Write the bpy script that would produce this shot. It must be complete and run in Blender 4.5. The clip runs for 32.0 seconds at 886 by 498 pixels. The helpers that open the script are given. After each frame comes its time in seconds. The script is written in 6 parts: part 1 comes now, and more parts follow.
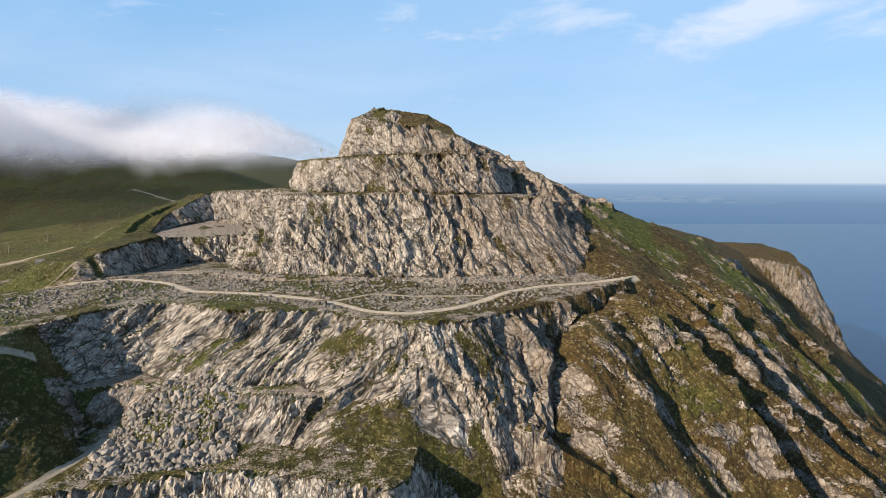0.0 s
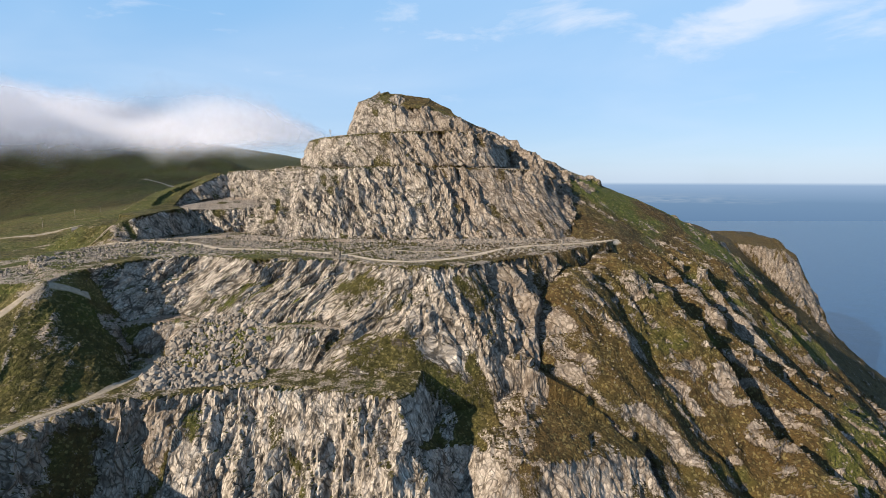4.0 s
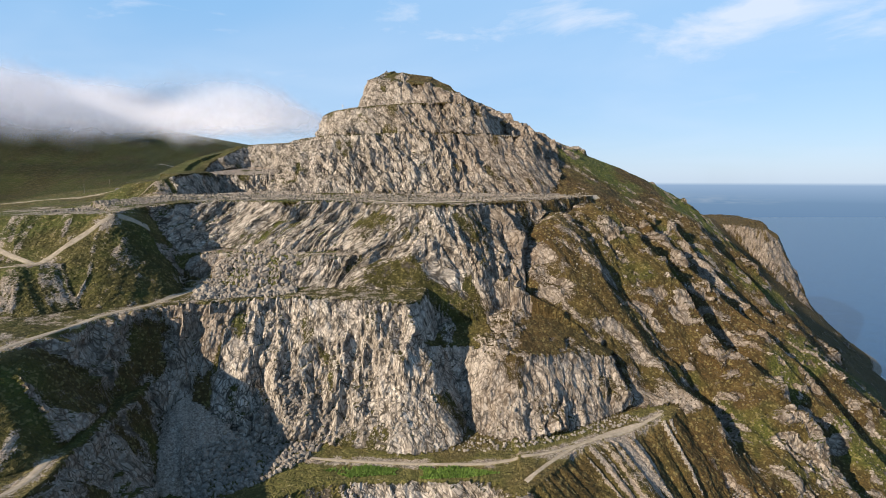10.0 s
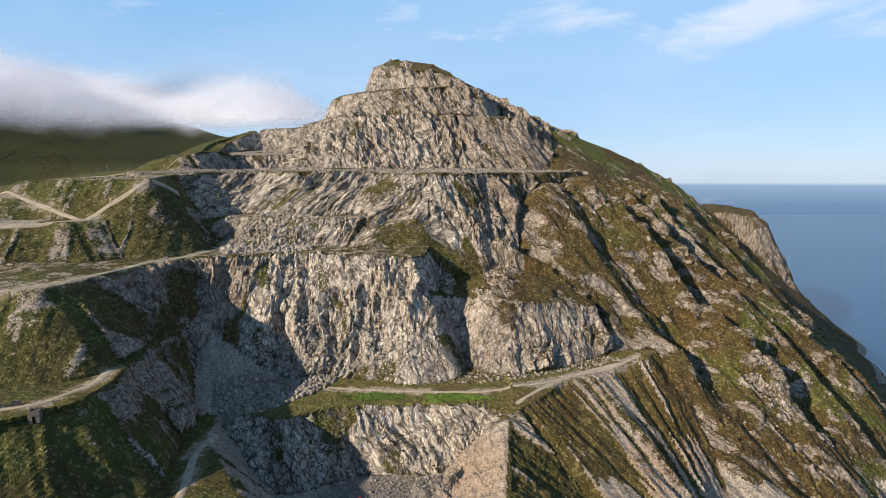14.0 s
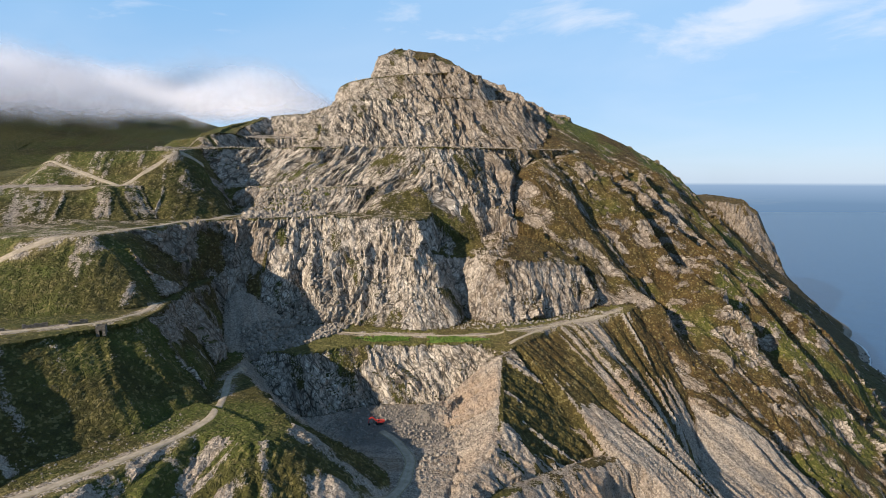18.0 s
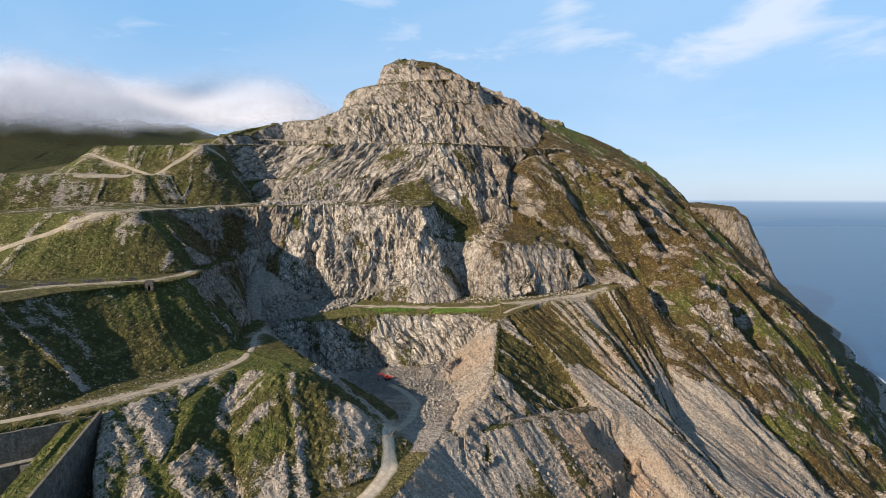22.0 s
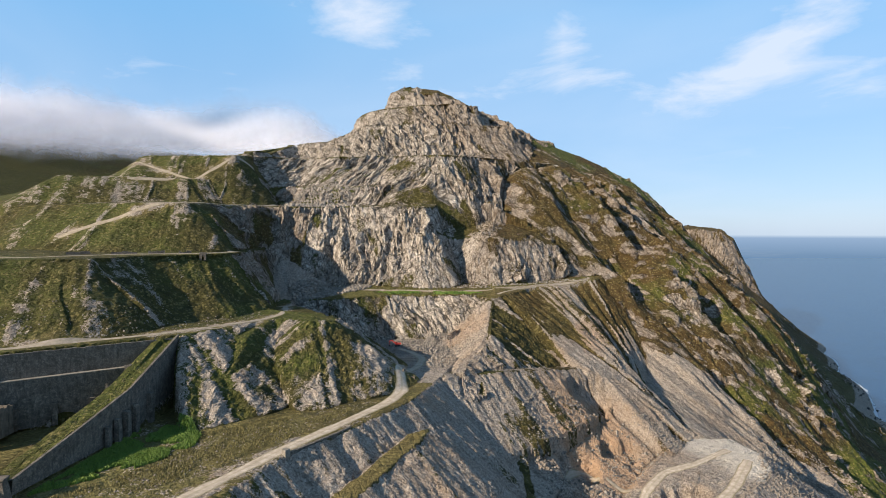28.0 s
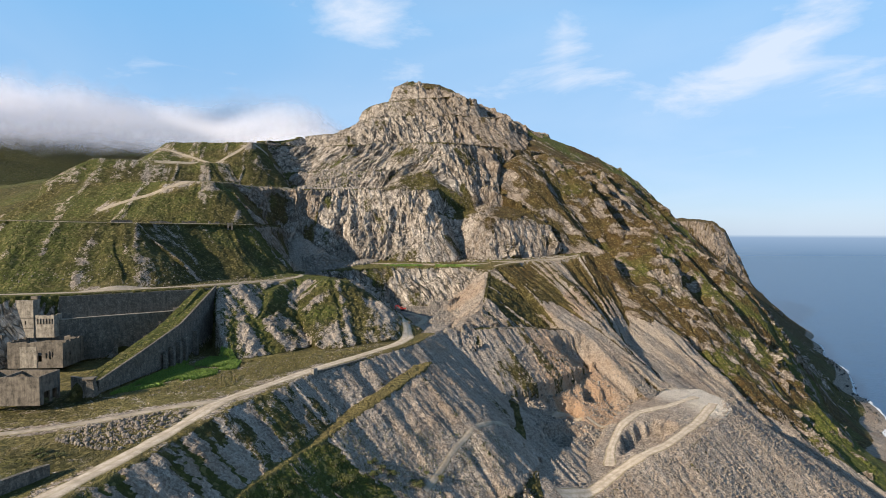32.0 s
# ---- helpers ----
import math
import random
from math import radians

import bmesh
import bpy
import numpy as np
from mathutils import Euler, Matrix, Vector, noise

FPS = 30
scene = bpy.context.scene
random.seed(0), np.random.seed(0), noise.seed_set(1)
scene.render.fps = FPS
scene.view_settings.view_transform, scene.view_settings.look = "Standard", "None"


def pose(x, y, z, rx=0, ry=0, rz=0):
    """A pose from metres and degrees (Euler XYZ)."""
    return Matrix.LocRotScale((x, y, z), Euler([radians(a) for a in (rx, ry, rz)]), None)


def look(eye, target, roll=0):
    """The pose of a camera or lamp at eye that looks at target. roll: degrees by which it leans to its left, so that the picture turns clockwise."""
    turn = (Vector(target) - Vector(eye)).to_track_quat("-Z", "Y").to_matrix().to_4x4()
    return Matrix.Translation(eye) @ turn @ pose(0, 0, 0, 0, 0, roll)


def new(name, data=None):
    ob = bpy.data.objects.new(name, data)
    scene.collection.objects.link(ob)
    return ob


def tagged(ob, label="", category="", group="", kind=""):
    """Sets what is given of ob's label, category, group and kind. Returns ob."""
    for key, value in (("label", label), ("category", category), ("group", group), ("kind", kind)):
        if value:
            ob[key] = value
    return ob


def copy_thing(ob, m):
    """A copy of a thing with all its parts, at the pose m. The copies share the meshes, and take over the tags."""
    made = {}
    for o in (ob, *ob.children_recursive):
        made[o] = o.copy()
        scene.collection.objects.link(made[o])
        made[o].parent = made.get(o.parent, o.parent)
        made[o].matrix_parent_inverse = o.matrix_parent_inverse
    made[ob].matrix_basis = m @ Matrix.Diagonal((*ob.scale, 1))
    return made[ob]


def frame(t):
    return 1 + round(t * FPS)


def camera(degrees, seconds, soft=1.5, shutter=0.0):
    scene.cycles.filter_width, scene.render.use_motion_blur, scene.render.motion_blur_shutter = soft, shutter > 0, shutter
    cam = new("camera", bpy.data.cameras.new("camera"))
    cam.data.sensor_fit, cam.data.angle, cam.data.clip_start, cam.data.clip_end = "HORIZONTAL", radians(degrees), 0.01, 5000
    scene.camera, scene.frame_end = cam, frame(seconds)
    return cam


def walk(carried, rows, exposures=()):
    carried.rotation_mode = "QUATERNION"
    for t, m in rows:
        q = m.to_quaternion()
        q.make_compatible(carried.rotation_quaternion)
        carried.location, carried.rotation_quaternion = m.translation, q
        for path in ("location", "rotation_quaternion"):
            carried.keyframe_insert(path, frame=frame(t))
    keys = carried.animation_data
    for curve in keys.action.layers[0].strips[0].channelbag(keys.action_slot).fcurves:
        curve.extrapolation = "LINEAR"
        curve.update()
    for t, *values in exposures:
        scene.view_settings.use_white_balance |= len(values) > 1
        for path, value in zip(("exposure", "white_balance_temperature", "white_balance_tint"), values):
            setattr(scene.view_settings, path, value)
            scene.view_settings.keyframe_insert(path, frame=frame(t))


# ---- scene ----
# ---- camera ----
cam = camera(78.87, 32.0, soft=0.45)
# seconds, x, y, z, heading to the left, tilt
PATH = [
    (0.0, 0.09, -0.99, 380.79, -0.021, -7.320),
    (2.0, 0.20, -21.41, 371.00, -0.004, -7.318),
    (4.0, 0.24, -41.70, 361.05, 0.015, -7.316),
    (6.0, 0.21, -61.88, 350.95, 0.036, -7.314),
    (8.0, 0.13, -81.97, 340.74, 0.058, -7.312),
    (10.0, 0.01, -101.98, 330.45, 0.083, -7.310),
    (12.0, -0.14, -121.93, 320.11, 0.109, -7.308),
    (14.0, -0.31, -141.85, 309.75, 0.136, -7.305),
    (16.0, -0.49, -161.74, 299.40, 0.166, -7.303),
    (18.0, -0.66, -181.63, 289.09, 0.197, -7.301),
    (19.2, -0.76, -193.56, 282.94, 0.216, -7.300),
    (19.7, -0.80, -198.54, 280.39, 0.224, -7.140),
    (20.2, -0.84, -203.51, 277.84, 0.233, -6.796),
    (21.0, -0.90, -211.48, 273.78, 0.247, -6.220),
    (22.0, -0.96, -221.45, 268.72, 0.264, -5.510),
    (23.0, -1.02, -231.43, 263.71, 0.282, -4.760),
    (24.0, -1.07, -241.42, 258.72, 0.300, -4.000),
    (25.0, -1.11, -251.43, 253.78, 0.319, -3.250),
    (26.0, -1.13, -261.45, 248.89, 0.338, -2.550),
    (26.8, -1.14, -269.49, 245.00, 0.354, -2.050),
    (27.3, -1.14, -274.52, 242.59, 0.364, -1.870),
    (28.0, -1.13, -281.57, 239.24, 0.378, -1.770),
    (29.0, -1.11, -291.66, 234.50, 0.398, -1.765),
    (30.0, -1.07, -301.78, 229.82, 0.419, -1.760),
    (31.0, -1.01, -311.93, 225.21, 0.441, -1.780),
    (32.0, -0.93, -322.11, 220.66, 0.462, -1.800),
]

walk(cam, [(t, pose(x, y, z, 90 + tilt, 0, head)) for t, x, y, z, head, tilt in PATH], exposures=[(0, 0.97), (32, 0.97)])

# ---- world, sun ----
SUN_AZ, SUN_EL = math.atan2(-0.572, -0.82), radians(25)
to_sun = Vector((math.cos(SUN_AZ) * math.cos(SUN_EL), math.sin(SUN_AZ) * math.cos(SUN_EL), math.sin(SUN_EL)))
sun_data = bpy.data.lights.new("sun", "SUN")
sun_data.energy, sun_data.angle, sun_data.color = 4.5, radians(0.6), (1.0, 0.855, 0.67)
sun = new("sun", sun_data)
sun.matrix_world = look(Vector((0, 0, 900)) + to_sun * 100, (0, 0, 900))

world = bpy.data.worlds.new("world")
scene.world = world
world.use_nodes = True
wn, wl = world.node_tree.nodes, world.node_tree.links
wn.clear()
sky = wn.new("ShaderNodeTexSky")
sky.sky_type, sky.sun_disc = "NISHITA", False
sky.sun_elevation, sky.sun_rotation = SUN_EL, math.pi / 2 - SUN_AZ
sky.altitude, sky.air_density, sky.dust_density, sky.ozone_density = 300, 1.0, 0.5, 2.5
wbg = wn.new("ShaderNodeBackground")
wbg.inputs["Strength"].default_value = 0.105
wout = wn.new("ShaderNodeOutputWorld")
w_dir = wn.new("ShaderNodeTexCoord").outputs["Generated"]
w_sep = wn.new("ShaderNodeSeparateXYZ")
wl.new(w_dir, w_sep.inputs[0])


def w_math(op, a, b=0.0, clamp=False):
    m = wn.new("ShaderNodeMath")
    m.operation, m.use_clamp = op, clamp
    for sock, v in zip(m.inputs, (a, b)):
        if isinstance(v, bpy.types.NodeSocket):
            wl.new(v, sock)
        else:
            sock.default_value = v
    return m.outputs[0]


def w_mix(fac, a, b):
    m = wn.new("ShaderNodeMix")
    m.data_type = "RGBA"
    for sock, v in ((m.inputs["Factor"], fac), (m.inputs["A"], a), (m.inputs["B"], b)):
        if isinstance(v, bpy.types.NodeSocket):
            wl.new(v, sock)
        else:
            sock.default_value = v if isinstance(v, (int, float)) else (*v, 1)
    return m.outputs["Result"]


def w_step(v, a, b):
    return w_math("DIVIDE", w_math("SUBTRACT", v, a), b - a, True)


# thin high cloud, flattened towards the horizon, on a plane far overhead
up = w_math("MAXIMUM", w_sep.outputs["Z"], 0.02)
flat = wn.new("ShaderNodeCombineXYZ")
wl.new(w_math("DIVIDE", w_sep.outputs["X"], w_math("ADD", up, 0.10)), flat.inputs[0])
wl.new(w_math("DIVIDE", w_sep.outputs["Y"], w_math("ADD", up, 0.10)), flat.inputs[1])
flat.inputs[2].default_value = 1.7


def w_noise(scale, detail, rough, dist):
    n = wn.new("ShaderNodeTexNoise")
    for key, v in (("Scale", scale), ("Detail", detail), ("Roughness", rough), ("Distortion", dist)):
        n.inputs[key].default_value = v
    wl.new(flat.outputs[0], n.inputs["Vector"])
    return n.outputs["Fac"]


w_side = w_math("ARCTAN2", w_sep.outputs["X"], w_sep.outputs["Y"])


def w_near(v, at, wide):
    return w_math("SUBTRACT", 1.0, w_math("DIVIDE", w_math("ABSOLUTE", w_math("SUBTRACT", v, at)), wide), True)


def w_patch(side, wide, height, tall, climb=0.0):
    """Where a patch of cloud lies: about a bearing and a height, climbing to the right."""
    level = w_math("SUBTRACT", w_sep.outputs["Z"], w_math("MULTIPLY", w_math("SUBTRACT", w_side, side), climb))
    return w_math("MULTIPLY", w_near(w_side, side, wide), w_near(level, height, tall))


gather = w_math("MULTIPLY", w_patch(0.55, 0.24, 0.285, 0.085, 0.42), 1.25)
gather = w_math("ADD", gather, w_math("MULTIPLY", w_patch(0.66, 0.13, 0.235, 0.05, 0.3), 0.8))
gather = w_math("ADD", gather, w_math("MULTIPLY", w_patch(0.21, 0.13, 0.315, 0.09, -0.1), 0.9))
gather = w_math("ADD", gather, w_math("MULTIPLY", w_patch(-0.16, 0.18, 0.36, 0.08, -0.3), 0.5))
puffs = w_math("MULTIPLY", w_step(w_math("ADD", w_noise(1.6, 7, 0.6, 0.35), w_math("MULTIPLY", gather, 0.34)), 0.60, 0.80), w_step(w_sep.outputs["Z"], 0.10, 0.24))
veil = w_math("MULTIPLY", w_step(w_noise(0.5, 4, 0.5, 0.6), 0.42, 0.75), 0.30)
tone = w_mix(w_step(w_sep.outputs["Z"], 0.0, 0.36), (2.05, 2.8, 4.0), (1.15, 2.7, 4.6))
tone = w_mix(w_step(w_sep.outputs["Z"], 0.36, 1.0), tone, (0.36, 0.85, 1.7))
tone = w_mix(0.8, sky.outputs[0], tone)
tone = w_mix(veil, tone, (3.4, 4.1, 5.0))
tone = w_mix(w_math("MULTIPLY", puffs, 0.72), tone, (4.1, 4.4, 5.0))
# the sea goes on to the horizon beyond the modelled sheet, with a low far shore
# haze painted into the colour: the sea pales in steps towards the horizon
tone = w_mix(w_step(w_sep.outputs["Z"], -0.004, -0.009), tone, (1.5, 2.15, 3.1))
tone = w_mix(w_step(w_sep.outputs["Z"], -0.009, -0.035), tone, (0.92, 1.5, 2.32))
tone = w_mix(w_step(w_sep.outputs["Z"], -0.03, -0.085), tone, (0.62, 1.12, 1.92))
w_az = w_math("ARCTAN2", w_sep.outputs["X"], w_sep.outputs["Y"])
shore = w_math("MULTIPLY", w_step(w_az, 0.25, 0.33), w_math("SUBTRACT", 1.0, w_step(w_az, 0.42, 0.60)))
lowland = wn.new("ShaderNodeTexNoise")
lowland.inputs["Scale"].default_value, lowland.inputs["Detail"].default_value = 40.0, 6
low_flat = wn.new("ShaderNodeMapping")
low_flat.inputs["Scale"].default_value = (1, 1, 9)
wl.new(w_dir, low_flat.inputs["Vector"])
wl.new(low_flat.outputs[0], lowland.inputs["Vector"])
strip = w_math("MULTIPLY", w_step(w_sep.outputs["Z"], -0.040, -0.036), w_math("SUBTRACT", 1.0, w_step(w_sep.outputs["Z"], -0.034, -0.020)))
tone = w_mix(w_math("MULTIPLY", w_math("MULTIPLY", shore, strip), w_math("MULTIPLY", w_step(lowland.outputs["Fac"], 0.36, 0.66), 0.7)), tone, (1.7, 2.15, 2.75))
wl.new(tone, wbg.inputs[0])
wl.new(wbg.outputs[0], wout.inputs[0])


# ---- number helpers ----
def hashed(*ks):
    h = np.zeros(np.broadcast(*ks).shape, np.uint32)
    for i, k in enumerate(ks):
        h = (h ^ (np.asarray(k).astype(np.int64) & 0xFFFFFFFF).astype(np.uint32)) * np.uint32((2654435761, 2246822519, 3266489917, 668265263)[i % 4])
        h ^= h >> np.uint32(15)
    h *= np.uint32(2246822519)
    h ^= h >> np.uint32(13)
    return h.astype(np.float32) / np.float32(4294967295.0)


def noise2(x, y, seed=0):
    xi, yi = np.floor(x), np.floor(y)
    u, v = x - xi, y - yi
    u, v = u * u * (3 - 2 * u), v * v * (3 - 2 * v)
    a, b = hashed(xi, yi, seed), hashed(xi + 1, yi, seed)
    c, d = hashed(xi, yi + 1, seed), hashed(xi + 1, yi + 1, seed)
    return (a + (b - a) * u) * (1 - v) + (c + (d - c) * u) * v - 0.5


def fbm2(x, y, octaves=4, seed=0):
    out, amp = 0, 1.0
    for o in range(octaves):
        out = out + amp * noise2(x, y, seed + o)
        x, y, amp = x * 2.03 + 7.1, y * 2.03 + 3.7, amp * 0.5
    return out


def noise3(x, y, z, seed=0):
    xi, yi, zi = np.floor(x), np.floor(y), np.floor(z)
    u, v, w = x - xi, y - yi, z - zi
    u, v, w = u * u * (3 - 2 * u), v * v * (3 - 2 * v), w * w * (3 - 2 * w)
    out = 0
    for dx in (0, 1):
        for dy in (0, 1):
            for dz in (0, 1):
                out = out + hashed(xi + dx, yi + dy, zi + dz, seed) * (u if dx else 1 - u) * (v if dy else 1 - v) * (w if dz else 1 - w)
    return out - 0.5


def blocks3(x, y, z, seed=0):
    """Broken rock: hollowed planes, one for each scattered block, that meet in sharp edges; and how near the joint between two blocks is."""
    xi, yi, zi = np.floor(x), np.floor(y), np.floor(z)
    f1 = np.full(x.shape, 9.0, np.float32)
    f2 = f1.copy()
    val = f1.copy()
    for dx in (-1, 0, 1):
        for dy in (-1, 0, 1):
            for dz in (-1, 0, 1):
                a, b, c = xi + dx, yi + dy, zi + dz
                ox = a + hashed(a, b, c, seed) - x
                oy = b + hashed(a, b, c, seed + 1) - y
                oz = c + hashed(a, b, c, seed + 2) - z
                d = ox * ox + oy * oy + oz * oz
                v = 0.9 * hashed(a, b, c, seed + 3) + (hashed(a, b, c, seed + 4) - 0.5) * ox * 1.8 + (hashed(a, b, c, seed + 5) - 0.5) * oz * 1.4 + 0.9 * d
                val = np.minimum(val, v)
                f2 = np.minimum(f2, np.maximum(f1, d))
                f1 = np.minimum(f1, d)
    return val - 0.35, np.sqrt(f2) - np.sqrt(f1)


def ramp(v, a, b):
    t = np.clip((v - a) / (b - a), 0, 1)
    return t * t * (3 - 2 * t)


# ---- plan of the roads: half width, then x, y ----
ROADS = {
    "bench_road": (2.6, [(-262, 309), (-232, 318), (-201, 336), (-169, 326), (-145, 305), (-110, 299), (-75, 287), (-55, 276), (-38, 263), (-18, 258), (5, 268), (20, 283), (38, 306), (60, 320), (97, 331), (130, 350)]),
    "bench_spur": (1.6, [(-58, 280), (-40, 297), (-20, 293), (5, 295), (24, 297)]),
    "upper_haul_road": (1.6, [(-262, 158), (-239, 170), (-223, 181), (-213, 198), (-203, 212), (-186, 238)]),
    "upper_zigzag": (1.4, [(-290, 205), (-262, 196), (-240, 190), (-222, 186)]),
    "middle_haul_road": (1.7, [(-250, 62), (-215, 84), (-196, 98), (-183, 113), (-179, 140), (-174, 165), (-162, 188), (-154, 212), (-150, 235)]),
    "terrace_road": (1.6, [(-260, -30), (-215, -8), (-200, 14), (-190, 32), (-170, 42), (-152, 52), (-145, 72), (-149, 90)]),
    "tip_road": (1.8, [(-260, -105), (-204, -76), (-182, -63), (-160, -47), (-142, -34), (-129, -23), (-118, -8), (-103, 14), (-97, 30), (-103, 58), (-112, 86), (-112, 112)]),
    "main_road": (3.0, [(-27, 14), (-26, 4), (-23, -14), (-28, -32), (-44, -60), (-61, -88), (-73, -110), (-83, -127), (-88, -150), (-93, -170), (-100, -195), (-108, -220)]),
    "works_road": (2.2, [(-83, -128), (-100, -134), (-114, -142), (-128, -149), (-145, -155), (-175, -162)]),
    "pit_track": (2.4, [(-27, 12), (-25, 18), (-18, 34), (-16, 54), (-24, 72), (-34, 84)]),
    "platform_road": (2.6, [(162, 28), (135, 11), (115, 3), (98, -16), (86, -38), (80, -56)]),
    "platform_lower_road": (3.2, [(166, 14), (144, -13), (118, -38), (99, -50), (83, -61), (66, -76), (48, -89)]),
    "working_path": (1.6, [(96, -14), (84, 0), (76, 14), (66, 8), (58, -8)]),
    "terrace_path": (1.2, [(-66, 150), (-40, 148), (-10, 146), (20, 146), (50, 152), (84, 168), (108, 180), (124, 190)]),
    "terrace_edge_path": (1.2, [(38, 132), (52, 146), (68, 160), (90, 173), (108, 181)]),
    "moor_track": (2.2, [(-584, 1019), (-546, 998), (-505, 969), (-470, 940), (-440, 900)]),
    "moor_lane": (1.8, [(-420, 400), (-350, 420), (-334, 435), (-317, 451), (-296, 470)]),
    "lower_path": (1.2, [(30, -52), (24, -66), (12, -80), (2, -96), (-10, -120)]),
}


def road_distance(x, y):
    best = np.full(x.shape, 99.0)
    for half, line in ROADS.values():
        xs, ys = [p[0] for p in line], [p[1] for p in line]
        sel = (x > min(xs) - 14) & (x < max(xs) + 14) & (y > min(ys) - 14) & (y < max(ys) + 14)
        for (ax, ay), (bx, by) in zip(line, line[1:]):
            t = np.clip(((x[sel] - ax) * (bx - ax) + (y[sel] - ay) * (by - ay)) / ((bx - ax) ** 2 + (by - ay) ** 2), 0, 1)
            d = np.hypot(x[sel] - ax - t * (bx - ax), y[sel] - ay - t * (by - ay)) - half
            best[sel] = np.minimum(best[sel], d)
    return best


# ---- plan of the ground ----
# natural heights along lines of the hill: x, y, z
RIDGE = [(-90, 500, 392), (-60, 490, 415), (-20, 470, 420), (17, 456, 412), (55, 450, 397), (100, 446, 374), (147, 448, 352), (196, 450, 336), (242, 452, 311), (288, 452, 268), (360, 450, 180)]
BACK = [(-60, 560, 385), (60, 560, 370), (-220, 560, 366), (-130, 520, 372), (-170, 545, 366), (200, 560, 330), (300, 620, 300), (363, 721, 292), (430, 800, 262), (352, 540, 212), (400, 600, 180), (445, 650, 145), (500, 720, 140), (540, 780, 160), (430, 720, 212), (-100, 700, 350), (150, 720, 320), (500, 900, 250), (560, 985, 245)]
FLANK = [(91, 286, 309), (112, 258, 264), (100, 225, 232), (60, 268, 296), (131, 342, 314), (150, 400, 325), (225, 245, 206), (223, 205, 180), (119, 182, 178), (150, 150, 150), (213, 113, 101), (260, 116, 76), (307, 120, 51), (433, 431, 89), (330, 330, 168), (330, 250, 142), (300, 180, 104), (397, 236, 30), (366, 262, 90), (428, 284, 30), (380, 330, 124), (250, 330, 218)]
SHORE = [(530, 415, 5), (466, 282, 6), (438, 216, 7), (385, 200, 13), (440, 150, 4), (500, 285, 0), (555, 391, 0), (605, 488, 0), (664, 637, 0), (740, 780, 0), (815, 930, 0), (840, 1080, 0), (860, 1400, 0), (400, -60, 2), (330, -330, 2)]
OFFSHORE = [(700, 285, -40), (900, 600, -60), (1000, 930, -60), (1100, 1400, -80), (600, 0, -50), (500, -330, -40)]
COASTSLOPE = [(345, 126, 32), (300, 20, 18), (230, 20, 58), (240, -60, 35), (200, -330, 20), (560, 640, 85), (672, 866, 104), (716, 1000, 88), (690, 1250, 100), (560, 1250, 220)]
FOOT = [(173, 26, 108), (140, 40, 112), (110, 30, 110), (79, 10, 110), (40, -30, 116), (20, -75, 122), (-5, -112, 118), (-38, -126, 124), (-52, -165, 122), (0, -132, 110), (-95, -245, 132), (-200, -260, 150), (0, -200, 104), (100, -110, 80), (120, -220, 55), (0, -420, 90), (-250, -420, 140)]
PITS = [(-260, 20, 170), (-290, 110, 215), (-320, -90, 150), (-200, 430, 300), (-165, 455, 312), (-240, -170, 150), (-310, 210, 262), (-40, 70, 156), (-20, 140, 150), (40, 70, 152), (90, 110, 145), (-100, 150, 150), (-200, 100, 150), (-60, 300, 250), (-150, 20, 150), (-170, -100, 155), (50, 330, 280), (-60, 220, 180), (60, 215, 225), (60, 262, 285)]
MOOR = [(-300, 420, 318), (-350, 300, 300), (-400, 120, 225), (-420, -100, 170), (-420, -400, 145), (-340, 190, 266), (-500, 600, 305), (-300, 640, 340), (-700, 300, 250), (-800, 900, 300), (-405, 1200, 368), (-490, 1200, 402), (-330, 1250, 340), (-200, 1350, 300), (-730, 1300, 470), (-1100, 1400, 540), (-900, 700, 280), (-400, 1700, 320), (-800, 1800, 420), (0, 1700, 250)]
SPOTS = np.array(RIDGE + BACK + FLANK + SHORE + OFFSHORE + COASTSLOPE + FOOT + PITS + MOOR, float)
_c = SPOTS[:, :2]
_d = np.linalg.norm(_c[:, None] - _c[None], axis=2)
_m = np.block([[_d, np.ones((len(_c), 1)), _c], [np.ones((1, len(_c))), np.zeros((1, 3))], [_c.T, np.zeros((2, 3))]])
_w = np.linalg.solve(_m, np.r_[SPOTS[:, 2], np.zeros(3)])


def natural(x, y):
    out = _w[-3] + _w[-2] * x + _w[-1] * y
    for (a, b), w in zip(_c, _w):
        out = out + w * np.sqrt((x - a) ** 2 + (y - b) ** 2 + 60)
    return out


